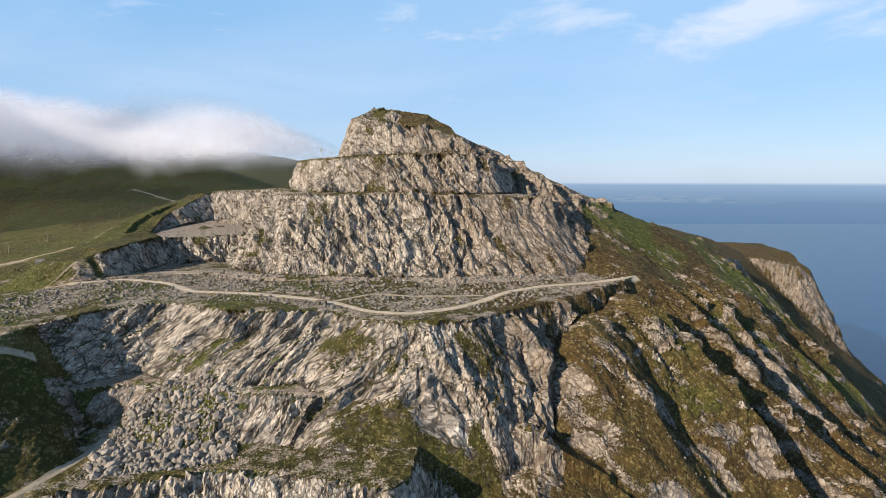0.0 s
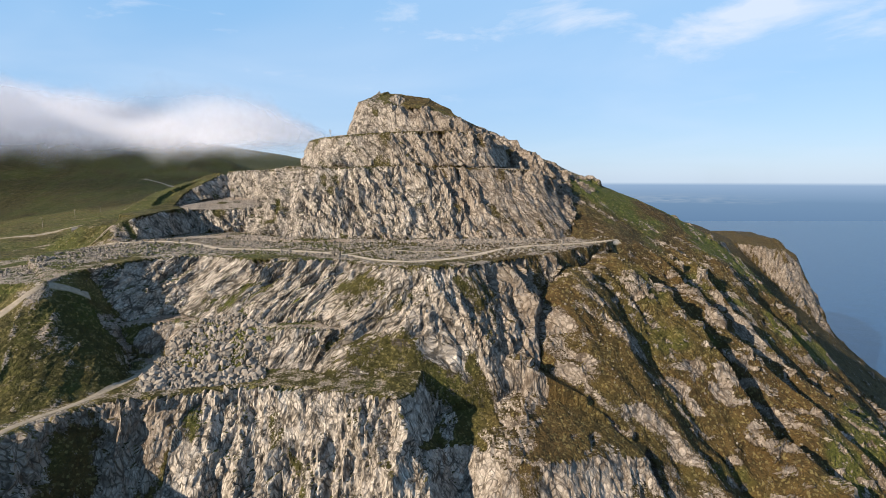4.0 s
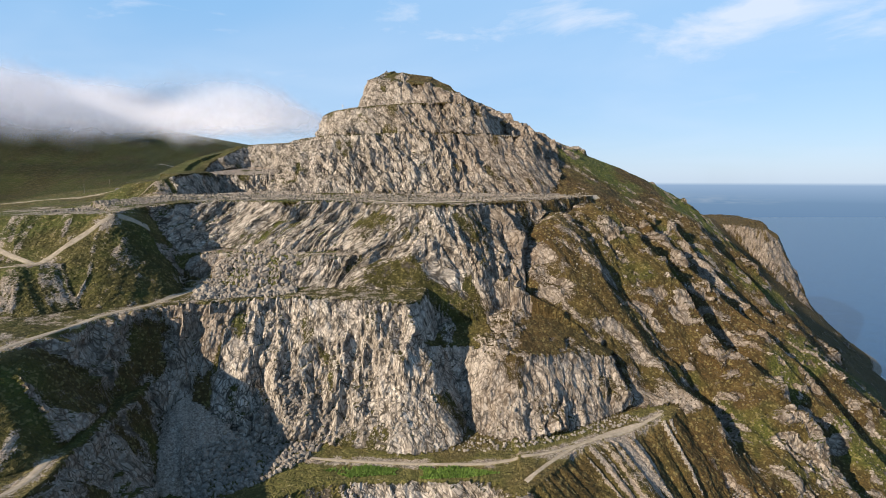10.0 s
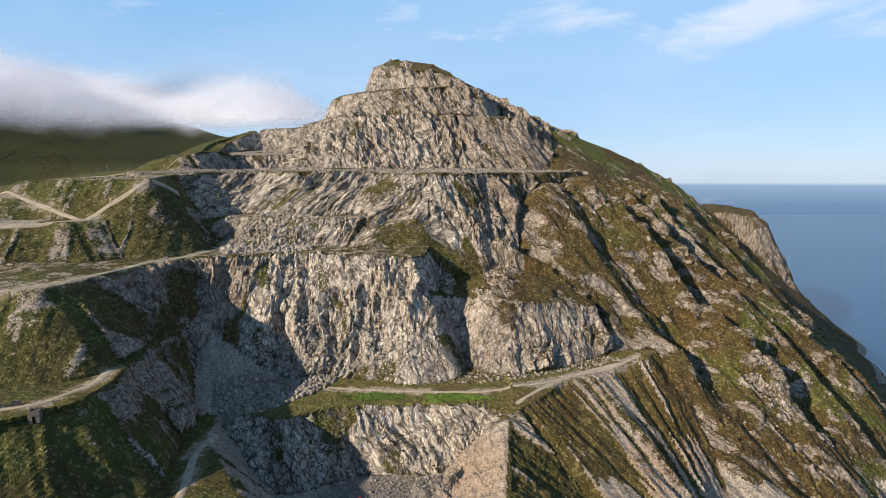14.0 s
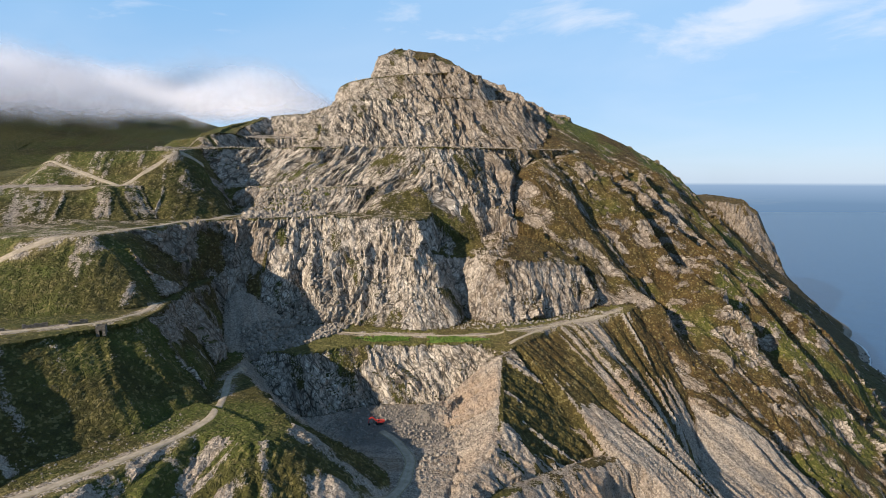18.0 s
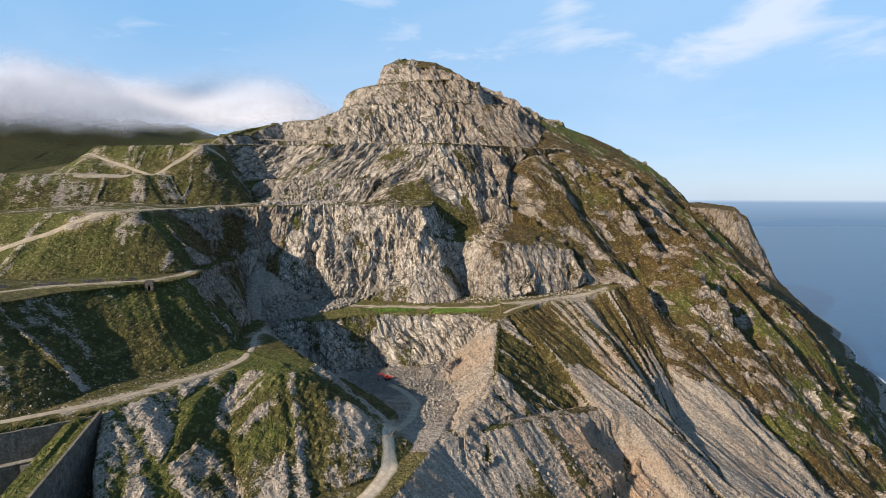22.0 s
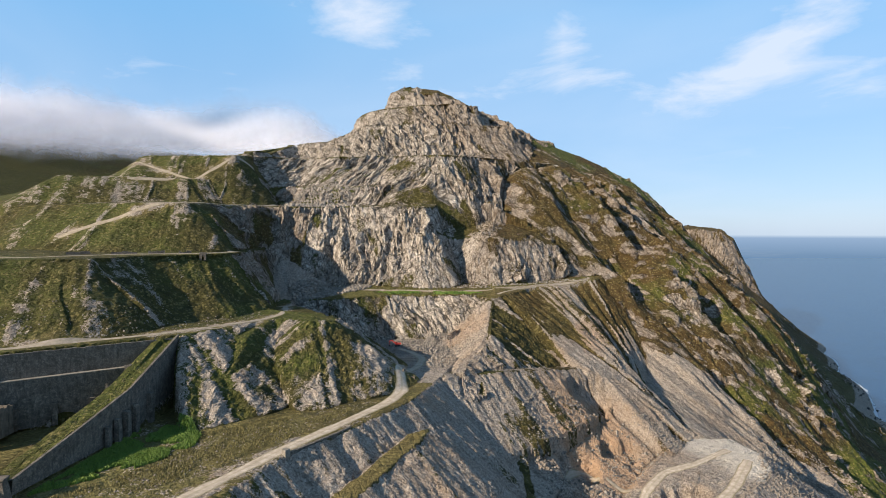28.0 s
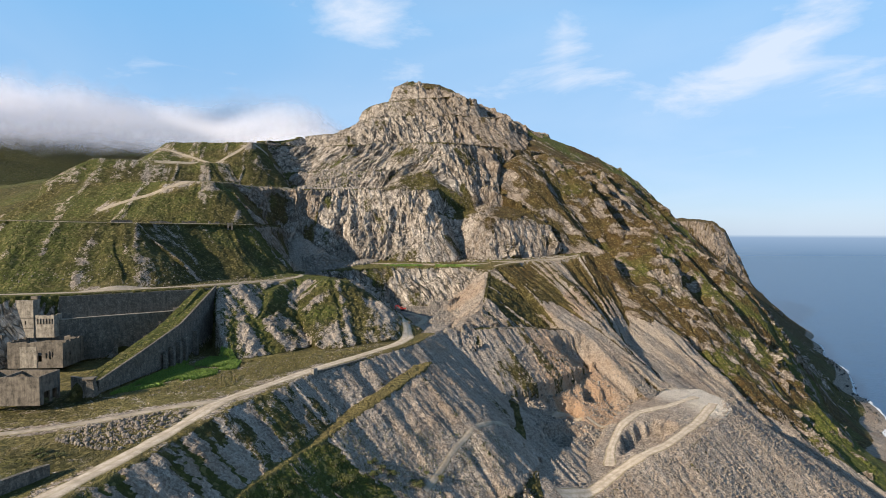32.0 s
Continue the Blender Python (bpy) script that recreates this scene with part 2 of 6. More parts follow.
# worked levels of the quarry and its tips. Corner by corner: x, y, height of the edge, run of the face below per metre
# of fall, and what the face is (0 rock, 1 overgrown tip, 2 loose grey tip). Before them: the rise of the top away from its edge, and the height at which the face ends.
ROCK, TIP, SCREE = 0, 1, 2
LEVELS = [
    ("summit", 0.42, 385, [(-80, 492, 432, .3, 0), (-81, 474, 433, .35, 0), (-70, 458, 431, .5, 0), (-45, 449, 428, .6, 0), (-15, 443, 423, .7, 0), (14, 442, 416, .9, 0), (32, 452, 408, 1.5, 0), (10, 500, 415, 1.5, 0), (-60, 515, 425, 1, 0)]),
    ("top", 0.05, 368, [(-128, 476, 397, .4, 0), (-112, 442, 397, .5, 0), (-88, 418, 398, .5, 0), (-41, 409, 400, .5, 0), (8, 397, 400, .5, 0), (30, 402, 397, .5, 0), (60, 440, 390, .6, 0), (50, 520, 390, 2, 0), (-120, 520, 395, .6, 0)]),
    ("upper", 0.05, 314, [(-220, 520, 370, .5, 0), (-178, 506, 371, .5, 0), (-146, 472, 374, .6, 0), (-120, 405, 370, .8, 0), (-98, 387, 370, .8, 0), (-37, 379, 371, .8, 0), (22, 378, 370, .8, 0), (66, 381, 369, .75, 0), (98, 405, 360, .7, 0), (120, 440, 355, 1, 0), (110, 560, 350, 2, 0), (-225, 570, 368, 2, 1)]),
    ("bay", 0.13, 312, [(-248, 430, 336, .7, 0), (-221, 420, 336, .6, 0), (-195, 431, 336, .7, 0), (-168, 442, 336, .9, 0), (-150, 428, 337, 1.0, 0), (-136, 412, 338, .9, 0), (-130, 520, 338, .7, 0), (-265, 540, 338, 2, 1)]),
    ("rim", 0.0, 300, [(-226, 516, 368, .8, 0), (-241, 470, 351, .8, 0), (-236, 432, 339, .7, 0), (-222, 420, 337, .5, 0), (-221, 385, 337, .5, 0), (-224, 352, 335, .7, 0), (-234, 338, 330, 1.3, 1), (-262, 345, 327, 1.5, 1), (-268, 400, 334, 1.6, 1), (-265, 460, 350, 1.8, 1), (-240, 530, 368, 2, 1)]),
    ("road_bench", 0.03, 256, [(-275, 208, 309, 1.3, 1), (-235, 216, 310, 1.3, 1), (-200, 222, 311, 1.0, 1), (-192, 250, 314, .6, 0), (-168, 272, 316, .6, 0), (-147, 281, 316, .7, 0), (-111, 266, 316, .7, 0), (-81, 264, 316, .7, 0), (-58, 263, 316, .7, 0), (-39, 251, 315, .75, 0), (-22, 246, 315, .55, 0), (4, 250, 315, .42, 0), (18, 254, 315, .45, 0), (34, 266, 315, .5, 0), (72, 298, 316, .5, 0), (110, 330, 317, .45, 0), (139, 360, 318, .45, 0), (120, 420, 318, 1, 0), (-270, 420, 316, 3, 1), (-330, 300, 308, 2, 1)]),
    ("bench_talus", 0.3, 314, [(-196, 356, 318, 1.6, 2), (-150, 348, 320, 1.7, 2), (-120, 337, 320, 1.7, 2), (-90, 331, 319, 1.7, 2), (-40, 329, 318, 1.7, 2), (20, 330, 319, 1.7, 2), (70, 338, 318, 1.7, 2), (108, 360, 318, 1.7, 2), (104, 368, 318, 1, 2), (70, 346, 318, 1, 2), (20, 338, 319, 1, 2), (-40, 337, 318, 1, 2), (-90, 339, 319, 1, 2), (-120, 345, 320, 1, 2), (-150, 356, 320, 1, 2), (-194, 364, 318, 1, 2)]),
    ("ledge_284", 0.05, 259, [(-310, 140, 284, 1.3, 1), (-248, 166, 285, 1.3, 1), (-222, 177, 285, 1.2, 1), (-203, 198, 285, 1.1, 1), (-187, 230, 284, .5, 0), (-172, 240, 284, .5, 0), (-138, 250, 284, 1.0, 0), (-114, 243, 284, 1.3, 2), (-95, 238, 284, .6, 0), (-82, 235, 284, .5, 0), (-52, 232, 284, .5, 0), (-38, 242, 284, .6, 0), (-40, 290, 284, 1, 0), (-330, 290, 284, 2, 1)]),
    ("ledge_262", 0.08, 194, [(-300, 92, 258, 1.35, 1), (-215, 92, 260, 1.3, 1), (-186, 100, 260, 1.2, 1), (-179, 118, 261, .8, 0), (-177, 150, 261, .5, 0), (-170, 172, 262, .5, 0), (-158, 184, 262, .5, 0), (-146, 195, 262, .6, 0), (-123, 200, 262, .65, 0), (-101, 206, 262, .65, 0), (-88, 208, 263, .65, 0), (-60, 204, 263, .6, 0), (-36, 197, 262, .6, 0), (-20, 193, 262, .6, 0), (-11, 202, 262, .3, 0), (-9, 226, 266, .3, 0), (-12, 260, 268, .6, 0), (-310, 260, 262, 2, 1)]),
    ("ledge_236", 0.45, 194, [(-20, 186, 238, .6, 0), (-8, 190, 240, .6, 0), (2, 202, 234, .6, 0), (15, 206, 234, .6, 0), (26, 194, 235, .6, 0), (40, 187, 235, .6, 0), (71, 196, 232, .6, 0), (98, 206, 228, .55, 0), (108, 222, 226, .5, 0), (92, 244, 236, .5, 0), (60, 268, 250, 1, 0), (-20, 280, 250, 1, 0)]),
    ("green_terrace", 0.12, 96, [(-112, 128, 188, .9, 0), (-80, 119, 190, .7, 0), (-54, 132, 191, .6, 0), (-25, 133, 191, .6, 0), (4, 133, 191, .6, 0), (27, 133, 191, .7, 0), (36, 124, 190, 1.1, 0), (48, 133, 192, 1.7, 1.5), (67, 153, 194, 1.75, 1.48), (98, 173, 196, 1.4, 1.4), (126, 184, 198, 1.02, 1.2), (136, 200, 200, .95, 1), (120, 240, 198, 1, 0), (-120, 240, 196, 1, 0)]),
    ("left_terrace", 0.02, 187, [(-330, -48, 228, 1.35, 1), (-245, -30, 227, 1.35, 1), (-208, -20, 226, 1.3, 1), (-191, -14, 226, 1.3, 1), (-183, -8, 226, 1.3, 1), (-177, 14, 226, 1.3, 1), (-168, 24, 226, 1.3, 1), (-149, 46, 226, 1.25, 1), (-141, 54, 226, 1.0, 1), (-139, 76, 226, .6, 0), (-143, 92, 226, .5, 0), (-152, 125, 226, .5, 0), (-152, 165, 226, .5, 0), (-138, 188, 228, .7, 0), (-110, 215, 228, 1, 0), (-330, 215, 226, 2, 1)]),
    ("tip_190", 0.06, 157, [(-330, -150, 192, .8, 1), (-225, -98, 192, .3, 1), (-183, -71, 191, .08, 0), (-128.5, -32, 191, .08, 0), (-126, -31, 191, 1.5, 1.7), (-118, -20, 191, 1.6, 1.5), (-106, 8, 191, 1.85, 1.7), (-98, 18, 191, 1.95, 2), (-84, 15, 191, 1.95, 2), (-76, 10, 191, 1.85, 1), (-66, 14, 190, 1.7, 1), (-64, 28, 189, 1.4, 1), (-80, 52, 189, 1.0, 1), (-98, 78, 189, .8, 1), (-112, 100, 187, .9, 2), (-125, 140, 188, 1, 2), (-330, 140, 190, 2, 1)]),
    ("tip_spur", 0.0, 158, [(-107, 12, 191, 1.3, 1), (-107, -13, 186.5, 1.2, 1), (-105, -34, 176, 1.2, 1), (-101, -50, 167, 1.2, 1), (-97, -50, 167, 1.2, 1), (-100, -34, 176, 1.1, 1), (-101.5, -13, 186.5, 1.1, 1), (-100, 12, 191, 1.1, 1)]),
    ("road_160", 0.0, 105, [(-330, -235, 156, 1.4, 1), (-130, -235, 154, 1.4, 1), (-97, -205, 155, 1.3, 1.5), (-84, -158, 157, 1.3, 1.7), (-77, -134, 159, 1.25, 1.8), (-58, -91, 160, 1.25, 1.95), (-40, -66, 160, 1.25, 2), (-18, -30, 160, 1.25, 2), (-4, 14, 160, 1.2, 2), (4, 45, 160, 1.2, 2), (8, 75, 160, 1.2, 2), (12, 118, 160, 1.5, 2), (-100, 140, 160, 1, 2), (-330, 100, 160, 2, 1)]),
    ("ramp", 0.0, 158, [(-127, -34, 191, .06, 0), (-127, -72, 177, .06, 0), (-133, -123, 164, .06, 0), (-140, -124, 164, .6, 1), (-135.5, -72, 177, .75, 1), (-134, -38, 191, .75, 1)]),
    ("incline", 0.0, 128, [(-2, 12, 160, 1.3, 2), (30, 34, 157, 1.3, 2), (70, 64, 151, 1.35, 2), (110, 96, 144, 1.4, 2), (130, 115, 140, 1.5, 2), (127, 119, 140, 1.4, 2), (107, 101, 144, 1.4, 2), (67, 69, 151, 1.3, 2), (27, 39, 157, 1.3, 2), (-4, 20, 160, 1.3, 2)]),
    ("shade_fan", 0.0, 184, [(-136, 178, 222, 1.5, 2), (-118, 186, 218, 1.55, 2), (-95, 190, 210, 1.6, 2), (-96, 194, 210, 1.4, 2), (-120, 192, 218, 1.35, 2), (-138, 184, 222, 1.35, 2)]),
    ("pit_bank", 0.0, 150, [(3, 20, 161, 1.5, 1.8), (14, 50, 166, 1.5, 2), (23, 72, 174, 1.5, 2), (28, 92, 180, 1.4, 2), (33, 118, 188, 1.3, 2), (36, 119, 188, 1.7, 1.5), (31, 92, 180, 1.6, 1.5), (26, 72, 174, 1.45, 1.55), (17, 50, 166, 1.3, 1.6), (8, 18, 161, 1.3, 1.8)]),
    ("spoil_spur", 0.0, 112, [(-8, -58, 157, 1.2, 2), (-12, -68, 155, 1.2, 2), (-37, -106, 146, 1.2, 2), (-53, -133, 142.5, 1.2, 1), (-61, -160, 142, 1.25, 1), (-70, -195, 139, 1.3, 1), (-78, -192, 139, 1.3, 1), (-68, -158, 142, 1.3, 1), (-58, -130, 142.5, 1.3, 1), (-43, -102, 146, 1.2, 2), (-16, -62, 156, 1.2, 2)]),
    ("platform", 0.0, 55, [(40, -97, 96, 1.2, 2), (84, -69, 103, 1.2, 2), (103, -57, 107, 1.2, 2), (124, -45, 109, 1.2, 2), (150, -19, 111, 1.15, 2), (173, 5, 113, 1.35, 2), (177, 24, 113, 1.5, 2), (172, 46, 113, 1.5, 2), (140, 44, 113, 1.1, 2), (118, 18, 112, 1.1, 2), (96, -8, 110, 1.1, 2), (76, -42, 104, 1.1, 2)]),
    ("headland", 0.1, 95, [(520, 985, 246, .6, 0), (548, 905, 246, .6, 0), (585, 872, 240, .5, 0), (612, 872, 218, .5, 0), (634, 915, 224, .42, 0), (646, 990, 246, .5, 0), (650, 1090, 252, .8, 0), (560, 1120, 252, 1, 0)]),
    ("coast_crag", 0.2, 215, [(330, 690, 280, .6, 0), (362, 684, 282, .6, 0), (405, 735, 272, .6, 0), (440, 800, 262, .7, 0), (400, 840, 270, 1, 0), (320, 780, 285, 1, 0)]),
]
GULLIES = [(208, 5, -110), (253, 15, -60), (306, 17, -20), (352, 11, 10), (398, 7, -20), (448, 6, 0), (500, 6, -20), (556, 6, -20), (630, 6, -20)]
# small workings dug into the waste: x, y, long and short half, turn, depth
HOLLOWS = [(114, -22, 25, 9.5, 41, 8), (90, 58, 16, 11, 20, 9), (70, 4, 15, 9, 60, 8), (98, 26, 12, 8, 10, 6), (60, -30, 15, 8, 50, 6), (-2, 103, 13, 9, 30, -6)]


def edge_field(x, y, pts):
    """Signed distance to a closed line (negative inside), with the values of its nearest corners."""
    best = np.full(x.shape, 1e9)
    vals = [np.zeros(x.shape) for _ in range(4)]
    gone = 0.0
    inside = np.zeros(x.shape, bool)
    n = len(pts)
    for i in range(n):
        (ax, ay, *av), (bx, by, *bv) = pts[i], pts[(i + 1) % n]
        ex, ey = bx - ax, by - ay
        past = ((x - ax) * ex + (y - ay) * ey) / (ex * ex + ey * ey)
        t = np.clip(past, 0, 1)
        d = (x - ax - t * ex) ** 2 + (y - ay - t * ey) ** 2
        near = d < best
        best = np.where(near, d, best)
        vals[3] = np.where(near, gone + (0.4 * t + 0.6 * past) * math.hypot(ex, ey), vals[3])
        gone += math.hypot(ex, ey)
        for k in range(3):
            vals[k] = np.where(near, av[k] + (bv[k] - av[k]) * t, vals[k])
        inside ^= ((ay > y) != (by > y)) & (x < ex * (y - ay) / (ey if ey else 1e-9) + ax)
    return np.where(inside, -np.sqrt(best), np.sqrt(best)), vals


def ground_height(x, y):
    """Height, the level that makes it (-1 for the natural hill), whether it is a level's top, and the kind of its face."""
    wx = x + 5 * fbm2(x / 34, y / 34, 3, 11)
    wy = y + 5 * fbm2(x / 34, y / 34, 3, 21)
    h = natural(x, y)
    # ribs and gullies that run down the seaward flank
    s = 0.75 * x + 0.65 * y + 17 * fbm2(x / 75, y / 75, 4, 31)
    down = 0.65 * x - 0.75 * y
    flank = ramp(s, 195, 225) * (1 - ramp(s, 660, 720)) * ramp(down, -190, -140) * ramp(h, 6, 60)
    cut = np.zeros(x.shape)
    for at, deep, end in GULLIES:
        u = (s - at) / 19
        keep = 1 - 0.62 * ramp(down + 50 * noise2(down / 45, down * 0 + at, 33), end - 20, end + 45)
        keep = keep * (0.62 + 0.38 * ramp(noise2(down / 38, down * 0 + at, 34), -0.25, 0.2))
        cut = np.maximum(cut, deep * keep * np.clip(1 - np.where(u < 0, -u * 1.0, u * 0.55), 0, 1))
    small = np.abs(fbm2(s / 15, down / 70, 3, 35))
    h = h + flank * (10 - cut * 1.9 + 9 * (0.25 - small) + 7 * fbm2(x / 30, y / 30, 4, 37))
    h = h + 5 * fbm2(x / 70, y / 70, 4, 41) * ramp(h, 0, 40)
    which = np.full(x.shape, -1)
    top = np.zeros(x.shape)
    face = np.full(x.shape, -1.0)
    along = s * 1.0
    for i, (_, rise, foot, pts) in enumerate(LEVELS):
        xs, ys = [p[0] for p in pts], [p[1] for p in pts]
        sel = (x > min(xs) - 190) & (x < max(xs) + 190) & (y > min(ys) - 190) & (y < max(ys) + 190)
        calm = _ in ("tip_190", "ramp", "platform", "road_160", "incline")
        qx, qy = (x[sel], y[sel]) if calm else (wx[sel], wy[sel])
        d, (z, run, kind, way) = edge_field(qx, qy, pts)
        g = np.where(d > 0, z - d / np.maximum(run, 0.02), z + rise * np.minimum(-d, 90))
        g = np.where(g < foot, foot - (foot - g) * 6, g)
        old = h[sel]
        win = g > old
        h[sel] = np.where(win, g, old)
        which[sel] = np.where(win, i, which[sel])
        top[sel] = np.where(win, np.where(d <= 0.5, 1, 0), top[sel])
        face[sel] = np.where(win, kind, face[sel])
        along[sel] = np.where(win, way + 400 * i, along[sel])
    for cx, cy, la, lb, turn, deep in HOLLOWS:
        c, q = math.cos(radians(turn)), math.sin(radians(turn))
        r = np.hypot(((x - cx) * c + (y - cy) * q) / la, ((y - cy) * c - (x - cx) * q) / lb) + 0.7 * fbm2(x / 11, y / 11, 3, 36)
        h = h - deep * ramp(r, 1.15, 0.7)
    return h, which, top, face, along, flank * (1 - cut / 13)


def stations(spans):
    out = [spans[0][0]]
    for a, b, s0, s1 in spans:
        x, n = a, 0
        while x < b - 1e-6:
            x += s0 + (s1 - s0) * (x - a) / (b - a)
            out.append(min(x, b))
    return np.array(out)


FINE = 1.0
XS = stations([(-900, -250, 9, 2.0 * FINE), (-250, 250, FINE, FINE), (250, 420, FINE, 2.5 * FINE), (420, 900, 2.5 * FINE, 7 * FINE)])
YB = np.arange(-420, 1300.1, 1.0)
BX, BY = np.meshgrid(XS, YB, indexing="ij")
BH, BW, BT, BF, BA, BR = ground_height(BX, BY)
# rows gather where the ground is steep
slope = np.abs(np.gradient(BH, axis=1))
want = np.sqrt(1 + np.minimum(slope, 4) ** 2)
want *= np.where(YB < -200, 0.35, np.where(YB > 560, 0.28, 1.0))[None]
kern = np.ones(25) / 25
want = np.apply_along_axis(lambda c: np.convolve(np.pad(c, 12, "edge"), kern, "valid"), 0, want)
want = np.apply_along_axis(lambda c: np.convolve(np.pad(c, 3, "edge"), np.ones(7) / 7, "valid"), 1, want)
acc = np.cumsum(want, axis=1)
acc = (acc - acc[:, :1]) / (acc[:, -1:] - acc[:, :1])
NR = int(1180 / FINE)
lin = np.linspace(0, 1, NR)
GY = np.stack([np.interp(lin, acc[i], YB) for i in range(len(XS))])
GX = np.repeat(XS[:, None], NR, 1)
rows_at = (GY - YB[0]) / (YB[1] - YB[0])
r0 = np.clip(rows_at.astype(int), 0, len(YB) - 2)
ci = np.arange(len(XS))[:, None]
GH = BH[ci, r0] + (BH[ci, r0 + 1] - BH[ci, r0]) * (rows_at - r0)
near_row = np.clip(np.rint(rows_at).astype(int), 0, len(YB) - 1)
GW, GT, GF, GA, GR = (a[ci, near_row] for a in (BW, BT, BF, BA, BR))


def grid_normals(x, y, z):
    du = np.stack([np.gradient(a, axis=0) for a in (x, y, z)], -1)
    dv = np.stack([np.gradient(a, axis=1) for a in (x, y, z)], -1)
    n = np.cross(du, dv)
    return n / np.maximum(np.linalg.norm(n, axis=-1, keepdims=True), 1e-9)


nrm = grid_normals(GX, GY, GH)
steep = 1 - nrm[..., 2]
rough = fbm2(GX / 23, GY / 23, 4, 51)
is_nat = GW < 0
# what covers the ground
LV = {lev[0]: i for i, lev in enumerate(LEVELS)}
bend = fbm2(GX / 26, (GH + 0.6 * GY) / 26, 3, 58)
# joints of the rock: how far they lean, face by face
tilt = np.where(is_nat, 0.5, 0.42)
for key, lo, hi in (("road_bench", -0.95, 0.35), ("ledge_284", -0.4, -0.2), ("ledge_262", 0.06, 0.22), ("ledge_236", 0.15, 0.15), ("green_terrace", 0.5, 0.7), ("top", 0.5, 0.5), ("left_terrace", -0.3, -0.3)):
    tilt = np.where(GW == LV[key], lo + (hi - lo) * ramp(GX, -60, 20), tilt)
edge_z = np.zeros(GX.shape)
for i, lev in enumerate(LEVELS):
    edge_z = np.where(GW == i, lev[3][0][2], edge_z)
tilt = tilt + 0.14 * fbm2(GX / 60, GY / 60 + GH / 45, 3, 63)
lean = np.where(is_nat, 0.75 * GX + 0.65 * GY, GX + tilt * (GH - edge_z)) + 4 * bend
stripe = fbm2(GA / 9, GH / 60, 3, 52) + 0.5 * fbm2(GA / 2.5, GH / 25, 2, 53)
wall, on_top = ~is_nat & (GT < 0.5), ~is_nat & (GT > 0.5)
crag = fbm2(lean / 13, (GY + 0.5 * GH) / 20, 4, 61)
rib = np.clip(GR, 0, 1) ** 3
crumb = fbm2(lean / 6, (GY + GH) / 9, 4, 64)
rock = np.where(is_nat, 0.9 * ramp(steep * 0.4 + 0.45 * crag + 0.85 * crumb + 0.25 * rib - 0.12 * ramp(GX, 210, 300), 0.19, 0.5), 0.0)
# the broken ground between the road bench and the natural flank
rock = np.where(is_nat & (GA < 235) & (GX > -30), 0.9 * ramp(1.1 * crag + steep * 0.5, -0.1, 0.4), rock)
rock = np.where(is_nat & (GY > 370) & (GH > 330), ramp(steep * 0.7 + 0.9 * rough + 0.4 * ramp(GX, 175, 95) - 0.22 * ramp(GX, 95, 150), 0.16, 0.4), rock)
rock = np.where(is_nat & (GX < -60), 0.0, rock)
# old worked faces on the left; darker cover here also deepens their shade
shaded_old_face = wall & (GF < 0.5) & (GX < -122) & (GY > 20) & (GY < 245)
rock = np.where(wall & (GF < 0.5), ramp(crag, 0.5, 0.2) * 0.6 + 0.4, rock)
rock = np.where(shaded_old_face, 0.15 + 0.75 * ramp(crag + 0.5 * rough, 0.22, -0.12), rock)
veg_face = (GW == LV["road_bench"]) & wall & (GF < 0.5) & (GX > -110)
rock = np.where(veg_face, ramp(crag + 0.35 * rough + 0.22 * ramp(GX, -60, 30), 0.62, 0.12) * 0.75 + 0.25, rock)
rock = np.where((GW == LV["headland"]) | (GW == LV["coast_crag"]), 0.95 * ramp(crag + 0.5 * steep, -0.2, 0.3), rock)
bare = (GW == LV["shade_fan"]) | ((GW == LV["pit_bank"]) & (GX < 16 + 0.14 * GY)) | ((GW == LV["road_160"]) & (GY > -80)) | (GW == LV["spoil_spur"]) | (GW == LV["platform"])
GF = np.where(wall & (GF > 0.6), np.clip(GF + np.where(bare, 0.35, np.where((GW == LV["green_terrace"]) | (GW == LV["pit_bank"]), 2.2, 0.95)) * stripe + 0.5 * rough + (GW == LV["green_terrace"]) * 0.7 * ramp(GH, 172, 146), 0.6, 2), GF)
rock = np.where(wall & (GF >= 0.5) & (GF < 1.5), 0.0, rock)
for key in ("summit",):
    rock = np.where((GW == LV[key]) & on_top, ramp(rough + 0.5 * crag, 0.0, 0.25), rock)
rock = np.where((GW == LV["ledge_236"]) & on_top, ramp(1.3 * crag + 0.5 * rough, 0.12, 0.32), rock)
scree = np.where(wall & (GF >= 1.5), 1 - np.where(bare, 0.35, np.where(GW == LV["green_terrace"], 0.62, 0.7)) * ramp(stripe + 0.8 * rough, 0.22, 0.6), 0.0)
scree = np.where(wall & (GF >= 0.5) & (GF < 1.5), ramp(stripe + 0.6 * rough, 0.0, 0.5) * np.where(GX < -130, 0.62, 0.85), scree)
for key, v in (("bay", 1.0), ("bench_talus", 1.0), ("upper", 0.6), ("top", 0.6), ("road_bench", 0.55), ("ledge_284", 0.85), ("platform", 1.0), ("ledge_262", 0.45), ("road_160", 0.22), ("incline", 0.6)):
    scree = np.where((GW == LV[key]) & on_top, v * ramp(rough + 0.35 * v, -0.1, 0.2), scree)
waste = is_nat & (GX > 40) & (GX < 345) & (GY < np.interp(GX, [126, 168, 215, 245, 281, 345], [178, 137, 128, 105, 84, 68]) + 9 * rough) & (GY > -260)
scree = np.where(waste, 0.35 + 0.65 * ramp(rough + 0.6 * ramp(GX, 330, 290), -0.2, 0.2), scree)
scree = np.where(is_nat & (GX > 300) & (GH < 9), 1.0, scree)
rock = np.where(waste | (is_nat & (GH < 9)), 0.0, rock)
